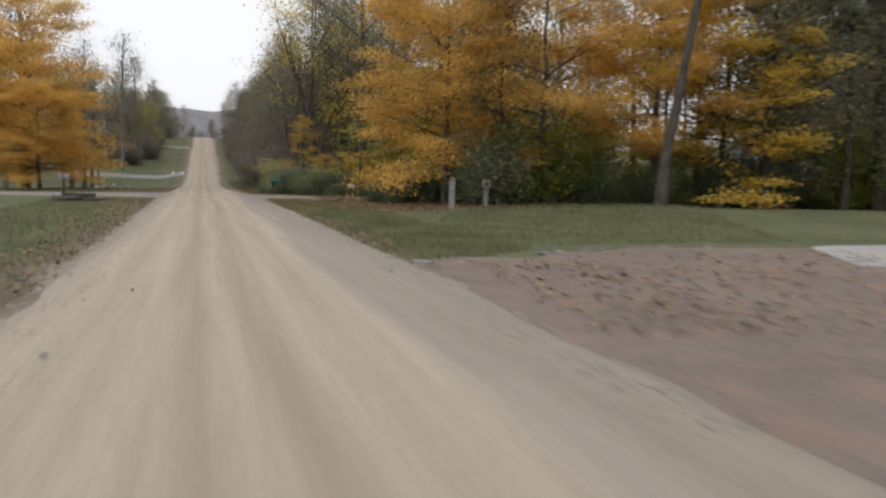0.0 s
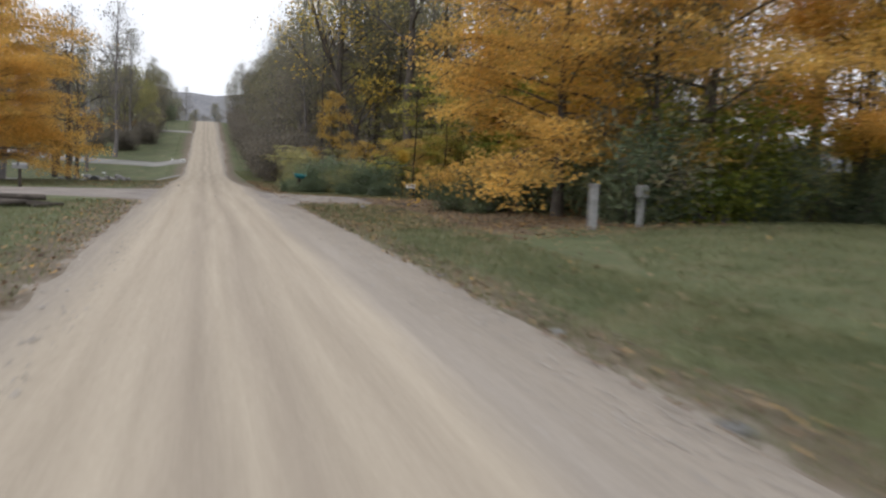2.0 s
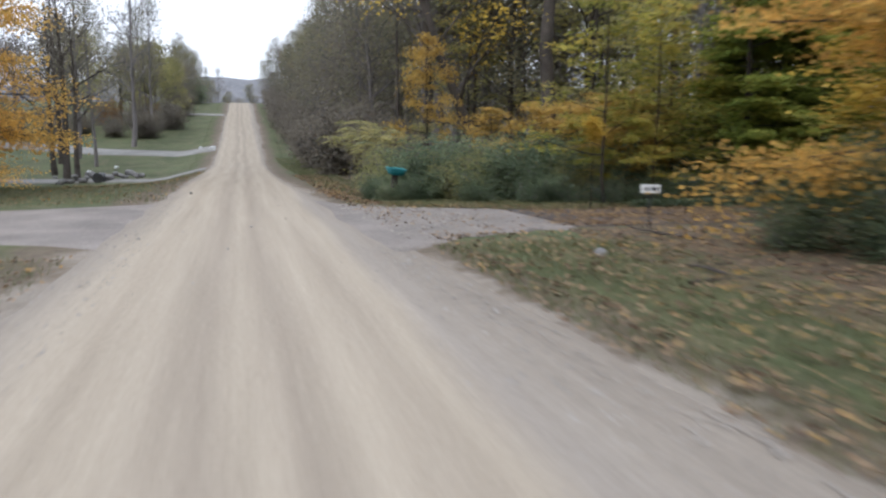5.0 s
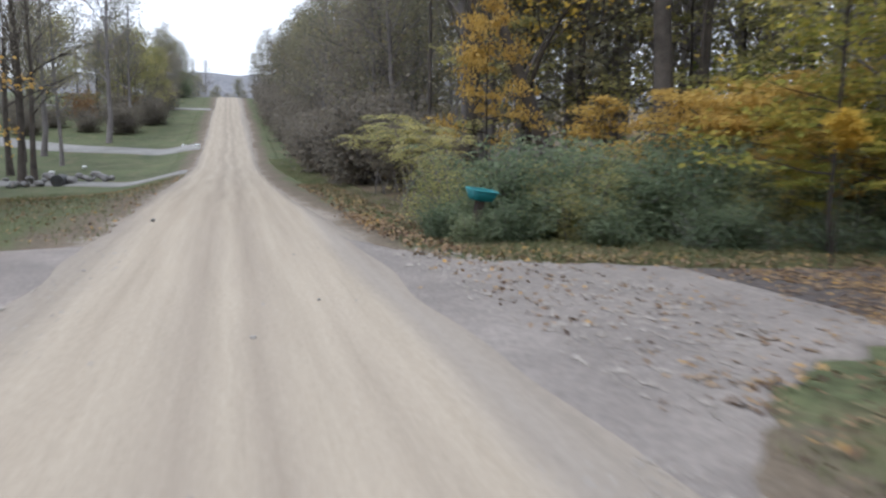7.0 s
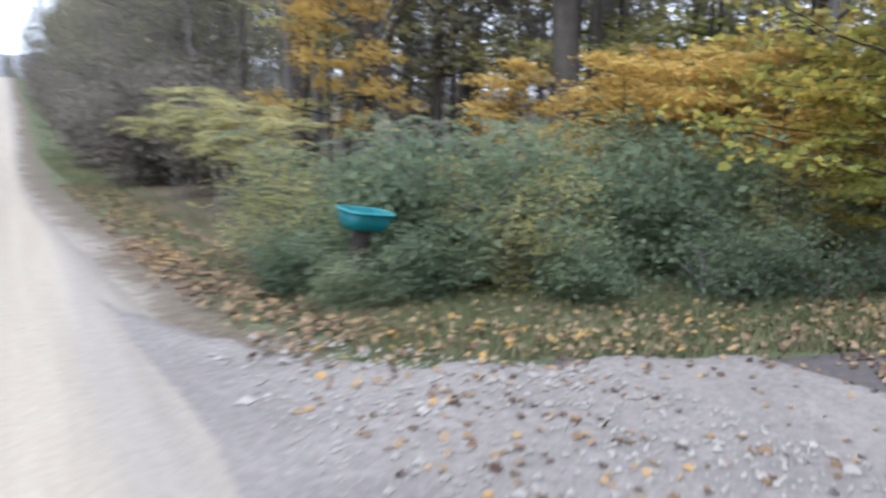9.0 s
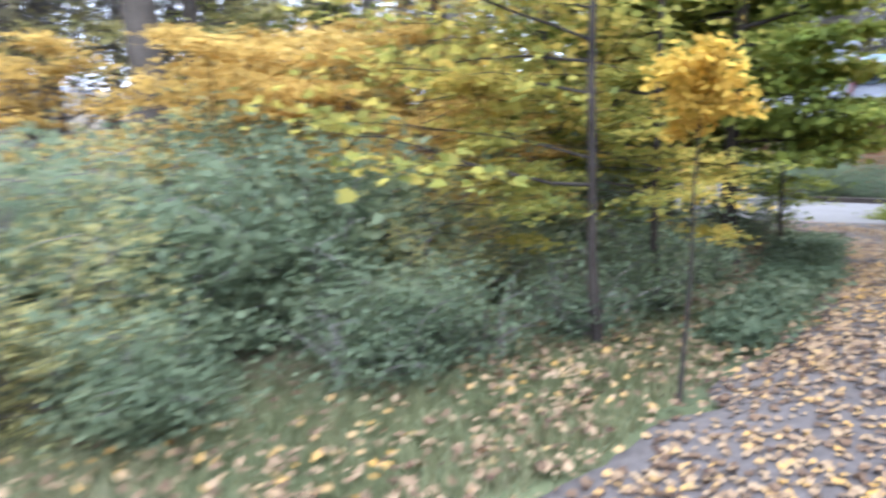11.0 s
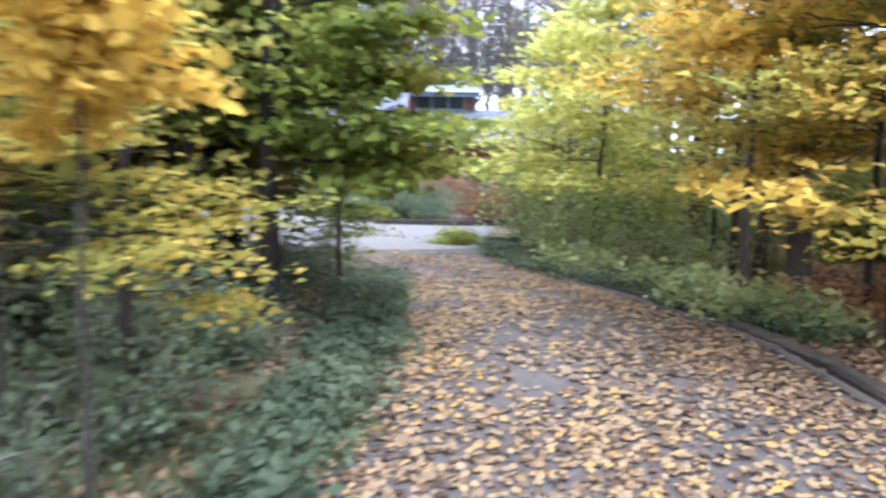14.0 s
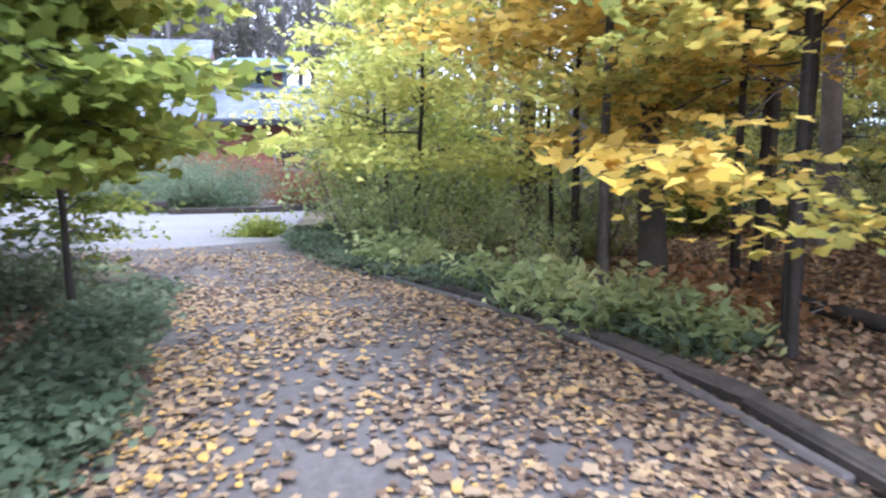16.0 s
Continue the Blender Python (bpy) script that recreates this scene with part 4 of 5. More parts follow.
lowspray = make_tree("maple_sapling", "thin sapling with a low level spray of yellow-olive leaves", "tree", 43, M["bark_dark"], M["leaf_turning"], 3.0, 0.022, 0.4, 10, 1.5, -0.2, 2800, 0.066, 0.15, 0.12, shape=MAPLE, sag=0.0, level=0.08, tilt=0.3, sector=(1.75, 0.9))
scatter(lowspray, [(11.25, 33.45, 0, 1.0), (12.9, 32.2, -30, 0.95), (8.35, 38.5, 170, 0.62), (7.2, 39.2, 200, 0.6)])
bough = make_tree("maple_sapling", "thin-stemmed maple leaning gold boughs over the drive", "tree", 44, M["bark_dark"], M["leaf_gold"], 5.2, 0.034, 0.3, 20, 1.45, -0.1, 3400, 0.09, 0.18, 0.12, shape=MAPLE, sag=0.02, level=0.12, tilt=0.35, sector=(1.5, 1.2))
scatter(bough, [(10.9, 33.65, 0, 1.0), (12.6, 33.0, -10, 1.1)])
lime = make_tree("maple_sapling", "young maple with lemon-green leaves", "tree", 29, M["bark_dark"], M["leaf_yellowgreen"], 3.8, 0.04, 0.27, 15, 1.35, 0.12, 3800, 0.082, 0.22, 0.2, shape=MAPLE, sag=0.02, level=0.25, tilt=0.45)
scatter(lime, [(16.6, 35.0, 0, 1.0), (18.3, 35.2, 100, 0.95), (15.4, 33.6, 200, 0.8), (20.3, 35.4, 10, 1.0), (21.5, 30.6, 10, 0.8), (17.4, 27.2, 200, 0.7), (23.5, 32.0, 80, 0.9), (25.5, 29.0, 300, 0.8), (16.2, 29.4, 140, 0.8), (20.5, 28.6, 10, 0.9), (13.6, 28.0, 200, 0.8)])
stem = make_tree("woodland_tree", "straight dark woodland stem", "tree", 30, M["bark"], M["leaf_yellowgreen"], 11, 0.125, 0.55, 10, 2.2, 0.5, 500, 0.12, 0.5)
scatter(stem, [(13.4, 33.3, 0, 0.9, 1.0), (12.05, 34.3, 60, 0.27, 0.8), (17.75, 33.15, 90, 1.05), (14.9, 33.2, 180, 0.55, 0.9), (14.9, 31.2, 40, 0.4, 0.8), (16.6, 30.2, 10, 0.6, 0.9), (20.5, 31.5, 70, 0.9), (22.8, 32.6, 100, 0.9), (18.6, 28.2, 300, 0.8), (11.2, 46.5, 20, 0.6, 1.0), (10.3, 49.9, 80, 0.65, 1.0), (12.9, 49, 140, 0.75, 1.1), (9.2, 52.5, 200, 0.7, 1.1), (14.2, 46.4, 260, 0.5, 0.95), (6.3, 54, 320, 0.7, 1.0), (15.6, 48, 30, 0.8, 1.1)])
low = make_shrub("viburnum_bush", "loose light-green bush behind the timber edging", 35, M["twig"], M["leaf_fresh"], 1.25, 0.9, 13, 1700, 0.085, 0.18)
scatter(low, [(15.4, 34.5, 0, 0.45), (16.4, 35.0, 90, 0.85), (17.8, 35.4, 200, 0.6), (19.2, 35.5, 10, 1.05), (13.9, 34.1, 60, 0.45), (15.6, 33.0, 100, 0.9), (17.0, 33.8, 0, 0.6), (13.4, 26.6, 0, 1.2), (15.4, 27.0, 70, 1.3), (17.4, 27.6, 150, 1.1), (19.4, 28.0, 230, 1.3), (21.6, 28.6, 300, 1.2), (23.8, 29.0, 20, 1.3), (19.5, 32.2, 90, 0.8), (22.0, 33.0, 10, 0.9), (15.0, 30.0, 40, 0.6), (17.2, 29.4, 80, 0.9), (18.6, 30.4, 190, 0.8), (21.0, 31.2, 20, 0.9)])
dim = make_shrub("snowberry_bush", "loose dark-green bush at the woods' edge", 52, M["twig"], M["leaf_deep"], 1.2, 0.9, 13, 1700, 0.085, 0.18)
scatter(dim, [(12.4, 38.6, 40, 0.5), (13.6, 38.4, 20, 0.6), (10.0, 38.5, 20, 0.6), (8.6, 38.9, 10, 0.6), (7.1, 38.7, 0, 0.5), (7.9, 38.35, 70, 0.45), (8.7, 38.2, 140, 0.5), (9.6, 38.55, 200, 0.55), (10.1, 38.15, 100, 0.4), (6.3, 39.0, 300, 0.5)])

fern = make_shrub("fern_clump", "pale green fern clump behind the timber edging", 41, M["twig"], M["leaf_fresh"], 0.4, 0.4, 12, 900, 0.12, 0.09, shape=SLIM, category="fern")
scatter(fern, [(11.3, 34.1, 40, 0.9), (11.75, 34.35, 140, 1.0), (12.25, 34.45, 250, 1.0), (15.2, 35.5, 90, 1.0), (12.7, 34.55, 0, 1.0), (13.5, 34.85, 60, 0.9), (12.0, 34.2, 120, 0.8), (14.6, 35.25, 200, 1.0), (13.2, 34.3, 10, 0.7)])

# ---- forecourt island and house ----
isl = make_shrub("juniper_bush", "rounded grey-green bush in the forecourt bed", 36, M["twig"], M["leaf_deep"], 1.25, 1.2, 22, 7000, 0.07, 0.2)
scatter(isl, [(27.2, 40.1, 0, 1.0), (27.0, 38.6, 100, 0.95), (28.6, 39.4, 30, 1.1), (27.6, 41.3, 10, 0.8), (-6.7, 138, 0, 2.2)])
tawny = make_shrub("smoke_bush", "tawny-leaved bush in the forecourt bed", 37, M["twig"], M["leaf_rust"], 1.9, 1.5, 14, 4200, 0.1, 0.25)
scatter(tawny, [(29.6, 38.4, 0, 0.85), (30.2, 40.4, 80, 0.9), (29.8, 36.6, 10, 0.7), (-12.2, 106.5, 40, 1.2), (-9.0, 109, 220, 1.0)])
place(make_shrub("ornamental_grass", "low clump of pale grass at the drive's bend", 38, M["twig"], M["leaf_green"], 0.45, 0.7, 12, 2600, 0.14, 0.16, shape=SLIM, category="grass clump"), 19.6, 37.1, 0, 0.65)


def box(w, d, h, x=0.0, y=0.0, z=0.0, bevel=0.012):
    bm = bmesh.new()
    bmesh.ops.create_cube(bm, size=1.0, matrix=Matrix.Translation((x, y, z)) @ Matrix.Diagonal((w, d, h, 1)))
    if bevel:
        bmesh.ops.bevel(bm, geom=bm.edges[:], offset=min(bevel, 0.3 * min(w, d, h)), segments=1, affect="EDGES")
    return bm


def bm_mesh(name, bm, mat, smooth=False):
    me = bpy.data.meshes.new(name)
    bm.to_mesh(me)
    bm.free()
    me.materials.append(mat)
    if smooth:
        me.shade_smooth()
    return me


def prism(name, profile, y0, y1, mat):
    """A solid from a profile in x and z drawn out along y."""
    n = len(profile)
    v = [(x, y0, z) for x, z in profile] + [(x, y1, z) for x, z in profile]
    f = [tuple(range(n))[::-1], tuple(range(n, 2 * n))] + [(i, (i + 1) % n, n + (i + 1) % n, n + i) for i in range(n)]
    me = mesh_of(name, v, f, mat)
    bm = bmesh.new()
    bm.from_mesh(me)
    bmesh.ops.recalc_face_normals(bm, faces=bm.faces[:])
    bm.to_mesh(me)
    bm.free()
    return me


hz = float(height(34, 38))
house = thing("house", "red brick house with grey shingle roof and clerestory windows", "house")
part("wall", bm_mesh("house_wall", box(0.3, 9.0, 2.75, 34.2, 35.2, hz + 1.35, 0), M["brick"]), house)
part("wall", bm_mesh("house_side_wall", box(6.0, 0.3, 2.75, 37.3, 30.9, hz + 1.35, 0), M["brick"]), house)
part("roof", prism("lower_roof", [(33.5, hz + 2.62), (33.5, hz + 2.74), (37.0, hz + 4.02), (37.0, hz + 3.88)], 30.4, 39.75, M["shingle"]), house, "grey shingle roof")
part("fascia", bm_mesh("lower_fascia", box(0.06, 9.3, 0.2, 33.44, 35.08, hz + 2.6), M["soffit"]), house, "dark eave board")
part("wall", bm_mesh("upper_wall", box(0.3, 2.6, 1.15, 37.0, 38.45, hz + 4.05, 0), M["brick"]), house)
part("roof", prism("upper_roof", [(36.3, hz + 4.5), (36.3, hz + 4.74), (40.6, hz + 5.3), (40.6, hz + 5.1)], 37.0, 39.75, M["fascia"]), house, "pale blue-edged flat roof")
part("gutter", bm_mesh("upper_gutter", box(0.1, 2.72, 0.09, 36.24, 38.37, hz + 4.72), M["white"]), house, "pale eaves gutter")
part("sill", bm_mesh("clerestory_sill", box(0.12, 2.1, 0.06, 36.8, 38.62, hz + 3.98), M["fascia"]), house)
for i in range(3):
    w = part("window", bm_mesh("window_frame", box(0.08, 0.66, 0.56, 36.82, 39.3 - 0.68 * i, hz + 4.28), M["fascia"]), house, "clerestory window with pale frame")
    part("pane", bm_mesh("window_pane", box(0.04, 0.56, 0.46, 36.77, 39.3 - 0.68 * i, hz + 4.28, 0.004), M["glass"]), w)
part("post", bm_mesh("corner_post", box(0.14, 0.14, 1.1, 36.86, 37.2, hz + 4.02), M["fascia"]), house, "pale blue corner post")
part("vent", bm_mesh("roof_vent", box(0.4, 0.5, 0.16, 35.6, 37.75, hz + 3.6), M["soffit"]), house, "small dark roof vent")
part("wall", prism("gable_wall", [(33.3, hz - 0.1), (33.3, hz + 2.85), (37.4, hz + 5.4), (39.0, hz + 4.3), (39.0, hz - 0.1)], 39.8, 40.05, M["brick"]), house)
part("roof", prism("wing_roof", [(32.7, hz + 2.5), (32.7, hz + 2.65), (37.4, hz + 5.65), (37.4, hz + 5.45)], 39.75, 47.0, M["shingle"]), house, "pale shingle roof of the wing")
part("wall", bm_mesh("wing_wall", box(0.3, 7.0, 2.6, 33.75, 43.6, hz + 1.25, 0), M["brick"]), house)
dr = part("door", bm_mesh("front_door", box(0.08, 0.95, 2.05, 33.56, 41.4, hz + 1.02), M["fascia"]), house, "pale blue front door")
part("handle", bm_mesh("door_handle", box(0.05, 0.04, 0.12, 33.5, 41.75, hz + 1.02), M["dark_metal"]), dr)
for y in (43.2, 37.0, 35.2):
    w = part("window", bm_mesh("low_window_frame", box(0.07, 1.1, 1.1, 34.03 if y < 40 else 33.58, y, hz + 1.5), M["fascia"]), house, "ground floor window with pale frame")
    part("pane", bm_mesh("low_window_pane", box(0.04, 0.92, 0.92, 33.99 if y < 40 else 33.54, y, hz + 1.5, 0.004), M["glass"]), w)

# ---- timber edging along the drive ----
kerb = thing("timber_edging", "dark weathered timber edging along the driveway", "edging")
line = [(9.0, 34.25), (10.4, 34.32), (11.7, 34.6), (12.9, 34.93), (14.1, 35.38), (15.6, 36.0), (17.5, 36.4), (19.4, 36.47)]
s = np.concatenate([[0], np.cumsum(np.hypot(*np.diff(np.array(line), axis=0).T))])
cuts = np.arange(0, s[-1] - 0.2, 1.22)
rng = np.random.default_rng(60)
for a, c in zip(cuts[:-1], cuts[1:]):
    p, q = (np.array([np.interp(k, s, np.array(line)[:, i]) for i in (0, 1)]) for k in (a, c - 0.012))
    ln, mid = float(np.hypot(*(q - p))), (p + q) / 2
    bm = box(ln, 0.12, 0.1, bevel=0.02)
    for v in bm.verts:
        v.co += Vector(rng.normal(0, 0.006, 3))
    ob = part("timber", bm_mesh("timber", bm, M["timber"]), kerb)
    ob.matrix_local = pose(mid[0], mid[1], float(height(*mid)) + 0.035, rng.normal(0, 2), math.degrees(-math.atan2(float(height(*q) - height(*p)), ln)), math.degrees(math.atan2(q[1] - p[1], q[0] - p[0])) + rng.normal(0, 0.8))
lower = thing("drive_lip", "low dark stone lip along the foot of the edging", "edging")
for a, c in zip(cuts[:-1] + 0.5, cuts[1:] + 0.5):
    p, q = (np.array([np.interp(k, s, np.array(line)[:, i]) for i in (0, 1)]) for k in (a, c - 0.01))
    if p[0] > 15:
        break
    ln, mid = float(np.hypot(*(q - p))), (p + q) / 2
    side = np.array([-(q - p)[1], (q - p)[0]]) / ln
    mid = mid + 0.105 * side
    ob = part("stone", bm_mesh("lip_stone", box(ln, 0.07, 0.06, bevel=0.015), M["asphalt"]), lower)
    ob.matrix_local = pose(mid[0], mid[1], float(height(*mid)) + 0.02, 0, math.degrees(-math.atan2(float(height(*q) - height(*p)), ln)), math.degrees(math.atan2(q[1] - p[1], q[0] - p[0])) + rng.normal(0, 0.5))
bed = thing("island_edging", "low brown timber edging of the forecourt bed", "edging")
for i, (x0, y0, x1, y1) in enumerate(((25.9, 41.8, 25.7, 39.6), (25.7, 39.58, 25.8, 37.4), (25.8, 37.38, 26.4, 36.0))):
    ln = math.hypot(x1 - x0, y1 - y0)
    ob = part("timber", bm_mesh("bed_timber", box(ln, 0.16, 0.16, bevel=0.02), M["timber"]), bed)
    ob.matrix_local = pose((x0 + x1) / 2, (y0 + y1) / 2, float(height(x0, y0)) + 0.08, 0, 0, math.degrees(math.atan2(y1 - y0, x1 - x0)))

# ---- posts, boxes and markers ----
post = thing("fence_post", "squared bleached wooden post at the woods' edge", "post")
part("shaft", bm_mesh("post_shaft", box(0.18, 0.18, 1.0, 0, 0, 0.44, 0.02), M["post"]), post)
part("cap", bm_mesh("post_cap", box(0.2, 0.2, 0.05, 0, 0, 0.965, 0.012), M["post"]), post)
place(post, 8.2, 24.95)
utility = thing("utility_post", "weathered pedestal carrying a pale meter box", "post")
part("shaft", bm_mesh("utility_shaft", box(0.15, 0.12, 0.72, 0, 0, 0.28, 0.015), M["post"]), utility)
part("box", bm_mesh("utility_box", box(0.3, 0.17, 0.3, 0, -0.02, 0.79, 0.03), M["post"]), utility, "pale grey meter box")
part("dial", bm_mesh("utility_dial", box(0.09, 0.02, 0.09, -0.06, -0.11, 0.8, 0.008), M["dark_metal"]), utility, "small dark meter face")
place(utility, 9.5, 25.1, 20)
sign = thing("small_sign", "small white sign on a thin metal stake", "sign")
part("stake", bm_mesh("sign_stake", box(0.025, 0.025, 0.72, 0, 0, 0.31, 0.004), M["dark_metal"]), sign)
plate = part("plate", bm_mesh("sign_plate", box(0.3, 0.015, 0.14, 0, -0.02, 0.62, 0.004), M["white"]), sign, "white plate")
for k in (-0.06, 0.03, 0.09):
    part("bar", bm_mesh("sign_bar", box(0.045, 0.004, 0.06, k, -0.03, 0.62, 0), M["dark_metal"]), plate, "dark lettering bar")
place(sign, 6.45, 34.15, -20)
tub = thing("tub", "tapered teal plastic tub propped up among the bushes", "tub")
part("stand", bm_mesh("tub_stand", box(0.12, 0.12, 0.76, 0, 0, 0.21), M["timber"]), tub, "rough timber stand")
bm = bmesh.new()
rings = []
for w, d, z in ((0.17, 0.1, 0.59), (0.185, 0.11, 0.605), (0.235, 0.14, 0.735), (0.22, 0.127, 0.735), (0.172, 0.1, 0.62)):
    rings.append([bm.verts.new((w * math.copysign(abs(math.cos(a)) ** 0.45, math.cos(a)), d * math.copysign(abs(math.sin(a)) ** 0.45, math.sin(a)), z)) for a in np.linspace(0, 2 * math.pi, 28, endpoint=False)])
for a, c in zip(rings[:-1], rings[1:]):
    for k in range(28):
        bm.faces.new((a[k], a[(k + 1) % 28], c[(k + 1) % 28], c[k]))
bm.faces.new(rings[0][::-1])
bm.faces.new(rings[-1])
part("body", bm_mesh("tub_body", bm, M["teal"], True), tub)
rim = [(0.235 * math.copysign(abs(math.cos(a)) ** 0.45, math.cos(a)), 0.14 * math.copysign(abs(math.sin(a)) ** 0.45, math.sin(a)), 0.735) for a in np.linspace(0, 2 * math.pi, 29)]
part("rim", mesh_of("tub_rim", *tubes([(rim, np.full(29, 0.012), 6)]), M["teal_rim"], True), tub, "paler rolled rim")
place(tub, 3.5, 40.2, 14, 0.95)
tub.matrix_basis = tub.matrix_basis @ pose(-0.07, 0, 0.06, 8, 7, 0)
# mailbox and a heap of logs by the far drive's mouth
mail = thing("mailbox", "pale mailbox on a dark wooden post", "mailbox")
part("post", bm_mesh("mailbox_post", box(0.1, 0.1, 0.7, 0, 0, 0.27, 0.01), M["timber"]), mail)
bm = bmesh.new()
bmesh.ops.create_cone(bm, cap_ends=True, segments=20, radius1=0.09, radius2=0.09, depth=0.46, matrix=Matrix.Translation((0, 0, 0.74)) @ Matrix.Rotation(radians(90), 4, "Y"))
for v in bm.verts:
    if v.co.z < 0.74:
        v.co.z = 0.63
        v.co.y = 0.09 if v.co.y > 0 else -0.09
bmesh.ops.remove_doubles(bm, verts=bm.verts[:], dist=0.0005)
part("body", bm_mesh("mailbox_body", bm, M["post"]), mail)
part("door", bm_mesh("mailbox_door", box(0.02, 0.17, 0.18, 0.242, 0, 0.725, 0.006), M["post"]), mail)
part("flag", bm_mesh("mailbox_flag", box(0.05, 0.012, 0.14, -0.05, -0.1, 0.8, 0.003), M["dark_metal"]), mail, "small dark flag")
place(mail, -6.2, 39.75, 10)
rg = np.random.default_rng(150)
for k, (x, y, turn, ln, r) in enumerate(((-4.3, 29.9, 12, 1.5, 0.1), (-4.15, 30.2, -8, 1.2, 0.08), (-4.5, 29.6, 25, 1.0, 0.07), (-3.6, 30.0, 65, 1.1, 0.045), (-4.2, 30.02, 5, 1.1, 0.08))):
    pts = bend((-ln / 2, 0, 0), (1, 0, 0), ln, 6, rg, 0.0, 0.03)
    pts[:, 2] += r * 0.9 + (0.15 if k == 4 else 0.0)
    pts = np.concatenate([pts[:1] + (0.001, 0, 0), pts, pts[-1:] - (0.001, 0, 0)])
    rad = np.array([0.001, *np.linspace(r, r * 0.85, 6), 0.001])
    lg = tagged(new("log", mesh_of("log", *tubes([(pts, rad, 9)]), M["bark"], True)), "dark cut log lying on the verge", "log", "heap of logs")
    lg.matrix_world = pose(x, y, float(height(x, y)), 0, 0, turn)
pts = bend((-0.8, 0, 0.05), (1, 0, 0), 1.6, 7, rg, 0.0, 0.02)
lg = tagged(new("log", mesh_of("fallen_log", *tubes([(np.concatenate([pts[:1] + (0.001, 0, 0), pts, pts[-1:] - (0.001, 0, 0)]), np.array([0.001, *np.linspace(0.065, 0.05, 7), 0.001]), 10)]), M["bark_dark"], True)), "dark rotting log on the leafy woodland floor", "log")
lg.matrix_world = pose(11.1, 32.75, float(height(11.1, 32.75)), 0, 0, 20)
place(make_shrub("dead_brush", "withered brown brush on the woodland floor", 53, M["twig"], M["leaf_rust"], 0.4, 0.6, 14, 1500, 0.075, 0.12), 11.9, 33.45, 0, 1.0)


def make_rock(seed, w):
    rng = np.random.default_rng(seed)
    bm = bmesh.new()
    bmesh.ops.create_icosphere(bm, subdivisions=2, radius=0.5)
    ax = rng.uniform(0.6, 1.2, 3) * (1, 0.9, 0.65)
    for v in bm.verts:
        k = 1 + 0.22 * noise.noise(v.co * 2.2 + Vector((seed, 0, 0)))
        v.co = Vector((v.co.x * ax[0], v.co.y * ax[1], v.co.z * ax[2])) * k * w
    return bm_mesh("rock", bm, M["stone"])


wall = thing("culvert_wall", "rough field-stone headwall round a dark culvert", "stone wall")
rng = np.random.default_rng(70)
for i in range(26):
    x = -9.6 + 0.17 * i + rng.uniform(-0.1, 0.1)
    y = 69.3 + 0.5 * (x + 7.6) * 0.6 + rng.uniform(-0.25, 0.25)
    ob = part("rock", make_rock(i, rng.uniform(0.32, 0.6)), wall)
    ob.matrix_local = pose(x, y, float(height(x, y)) + rng.uniform(0.08, 0.4), rng.uniform(-20, 20), rng.uniform(-20, 20), rng.uniform(0, 360))
bm = bmesh.new()
bmesh.ops.create_cone(bm, cap_ends=True, segments=18, radius1=0.28, radius2=0.28, depth=1.2, matrix=Matrix.Rotation(radians(90), 4, "X"))
ob = part("pipe", bm_mesh("culvert_pipe", bm, M["dark_metal"]), wall, "dark culvert pipe")
ob.matrix_local = pose(-7.4, 68.8, float(height(-7.4, 68.8)) + 0.22)
for k, (x, y) in enumerate(((-7.9, 78.2), (-2.9, 86.8), (-9.2, 76.2), (-1.9, 84.2))):
    r = tagged(new("marker_stone", make_rock(90 + k, 0.34)), "whitewashed marker stone on the lawn", "stone", "marker stones")
    r.data.materials[0] = M["white"]
    r.matrix_world = pose(x, y, float(height(x, y)) + 0.06)

for k, (x, y, w) in enumerate(((0.31, 35.42, 0.045), (-1.05, 43.3, 0.09), (-0.65, 7.9, 0.05), (-0.95, 5.2, 0.06), (4.35, 31.6, 0.16), (0.0, 33.0, 0.04), (0.9, 36.6, 0.04))):
    r = tagged(new("road_stone", make_rock(120 + k, w)), "loose grey stone lying by the wheel tracks", "stone", "loose stones")
    r.matrix_world = pose(x, y, float(height(x, y)) + (0.045 if x < 3 else 0.02) + 0.15 * w, 0, 0, 50 * k)
rg = np.random.default_rng(170)
for k, (x, y) in enumerate(((2.62, 10.7), (2.95, 10.25), (3.5, 10.15), (4.4, 10.75), (5.3, 11.25), (6.2, 11.5), (6.6, 11.75), (7.4, 12.02), (8.1, 12.08), (2.85, 15.6), (2.8, 18.8), (2.78, 13.2), (9.0, 12.0), (5.7, 11.5))):
    r = tagged(new("edge_stone", make_rock(200 + k, rg.uniform(0.12, 0.26))), "flat pale stone bedded at the lawn's edge", "stone", "stones along the lawn edge")
    r.matrix_world = pose(x, y, float(height(x, y)), 0, 0, rg.uniform(0, 360)) @ Matrix.Diagonal((1.2, 1, 0.6, 1))
for k, (x, y, turn) in enumerate(((4.3, 29.6, 20), (4.9, 29.9, 70), (6.3, 32.6, 130))):
    rg = np.random.default_rng(140 + k)
    segs = [(bend((0, 0, 0.04), (1, 0.1, 0.08), 1.1, 6, rg, 0.02, 0.1), np.linspace(0.025, 0.008, 6), 6)]
    for j in (1, 2, 3):
        segs.append((bend(segs[0][0][j], (0.6, rg.uniform(-1, 1), 0.25), 0.45, 4, rg, 0.05, 0.1), np.linspace(0.011, 0.004, 4), 4))
    v, f = tubes(segs)
    r = tagged(new("fallen_branch", mesh_of("fallen_branch", v, f, M["bark"], True)), "fallen dead branch lying on leafy grass", "branch", "fallen branches")
    r.matrix_world = pose(x, y, float(height(x, y)), 0, 0, turn)

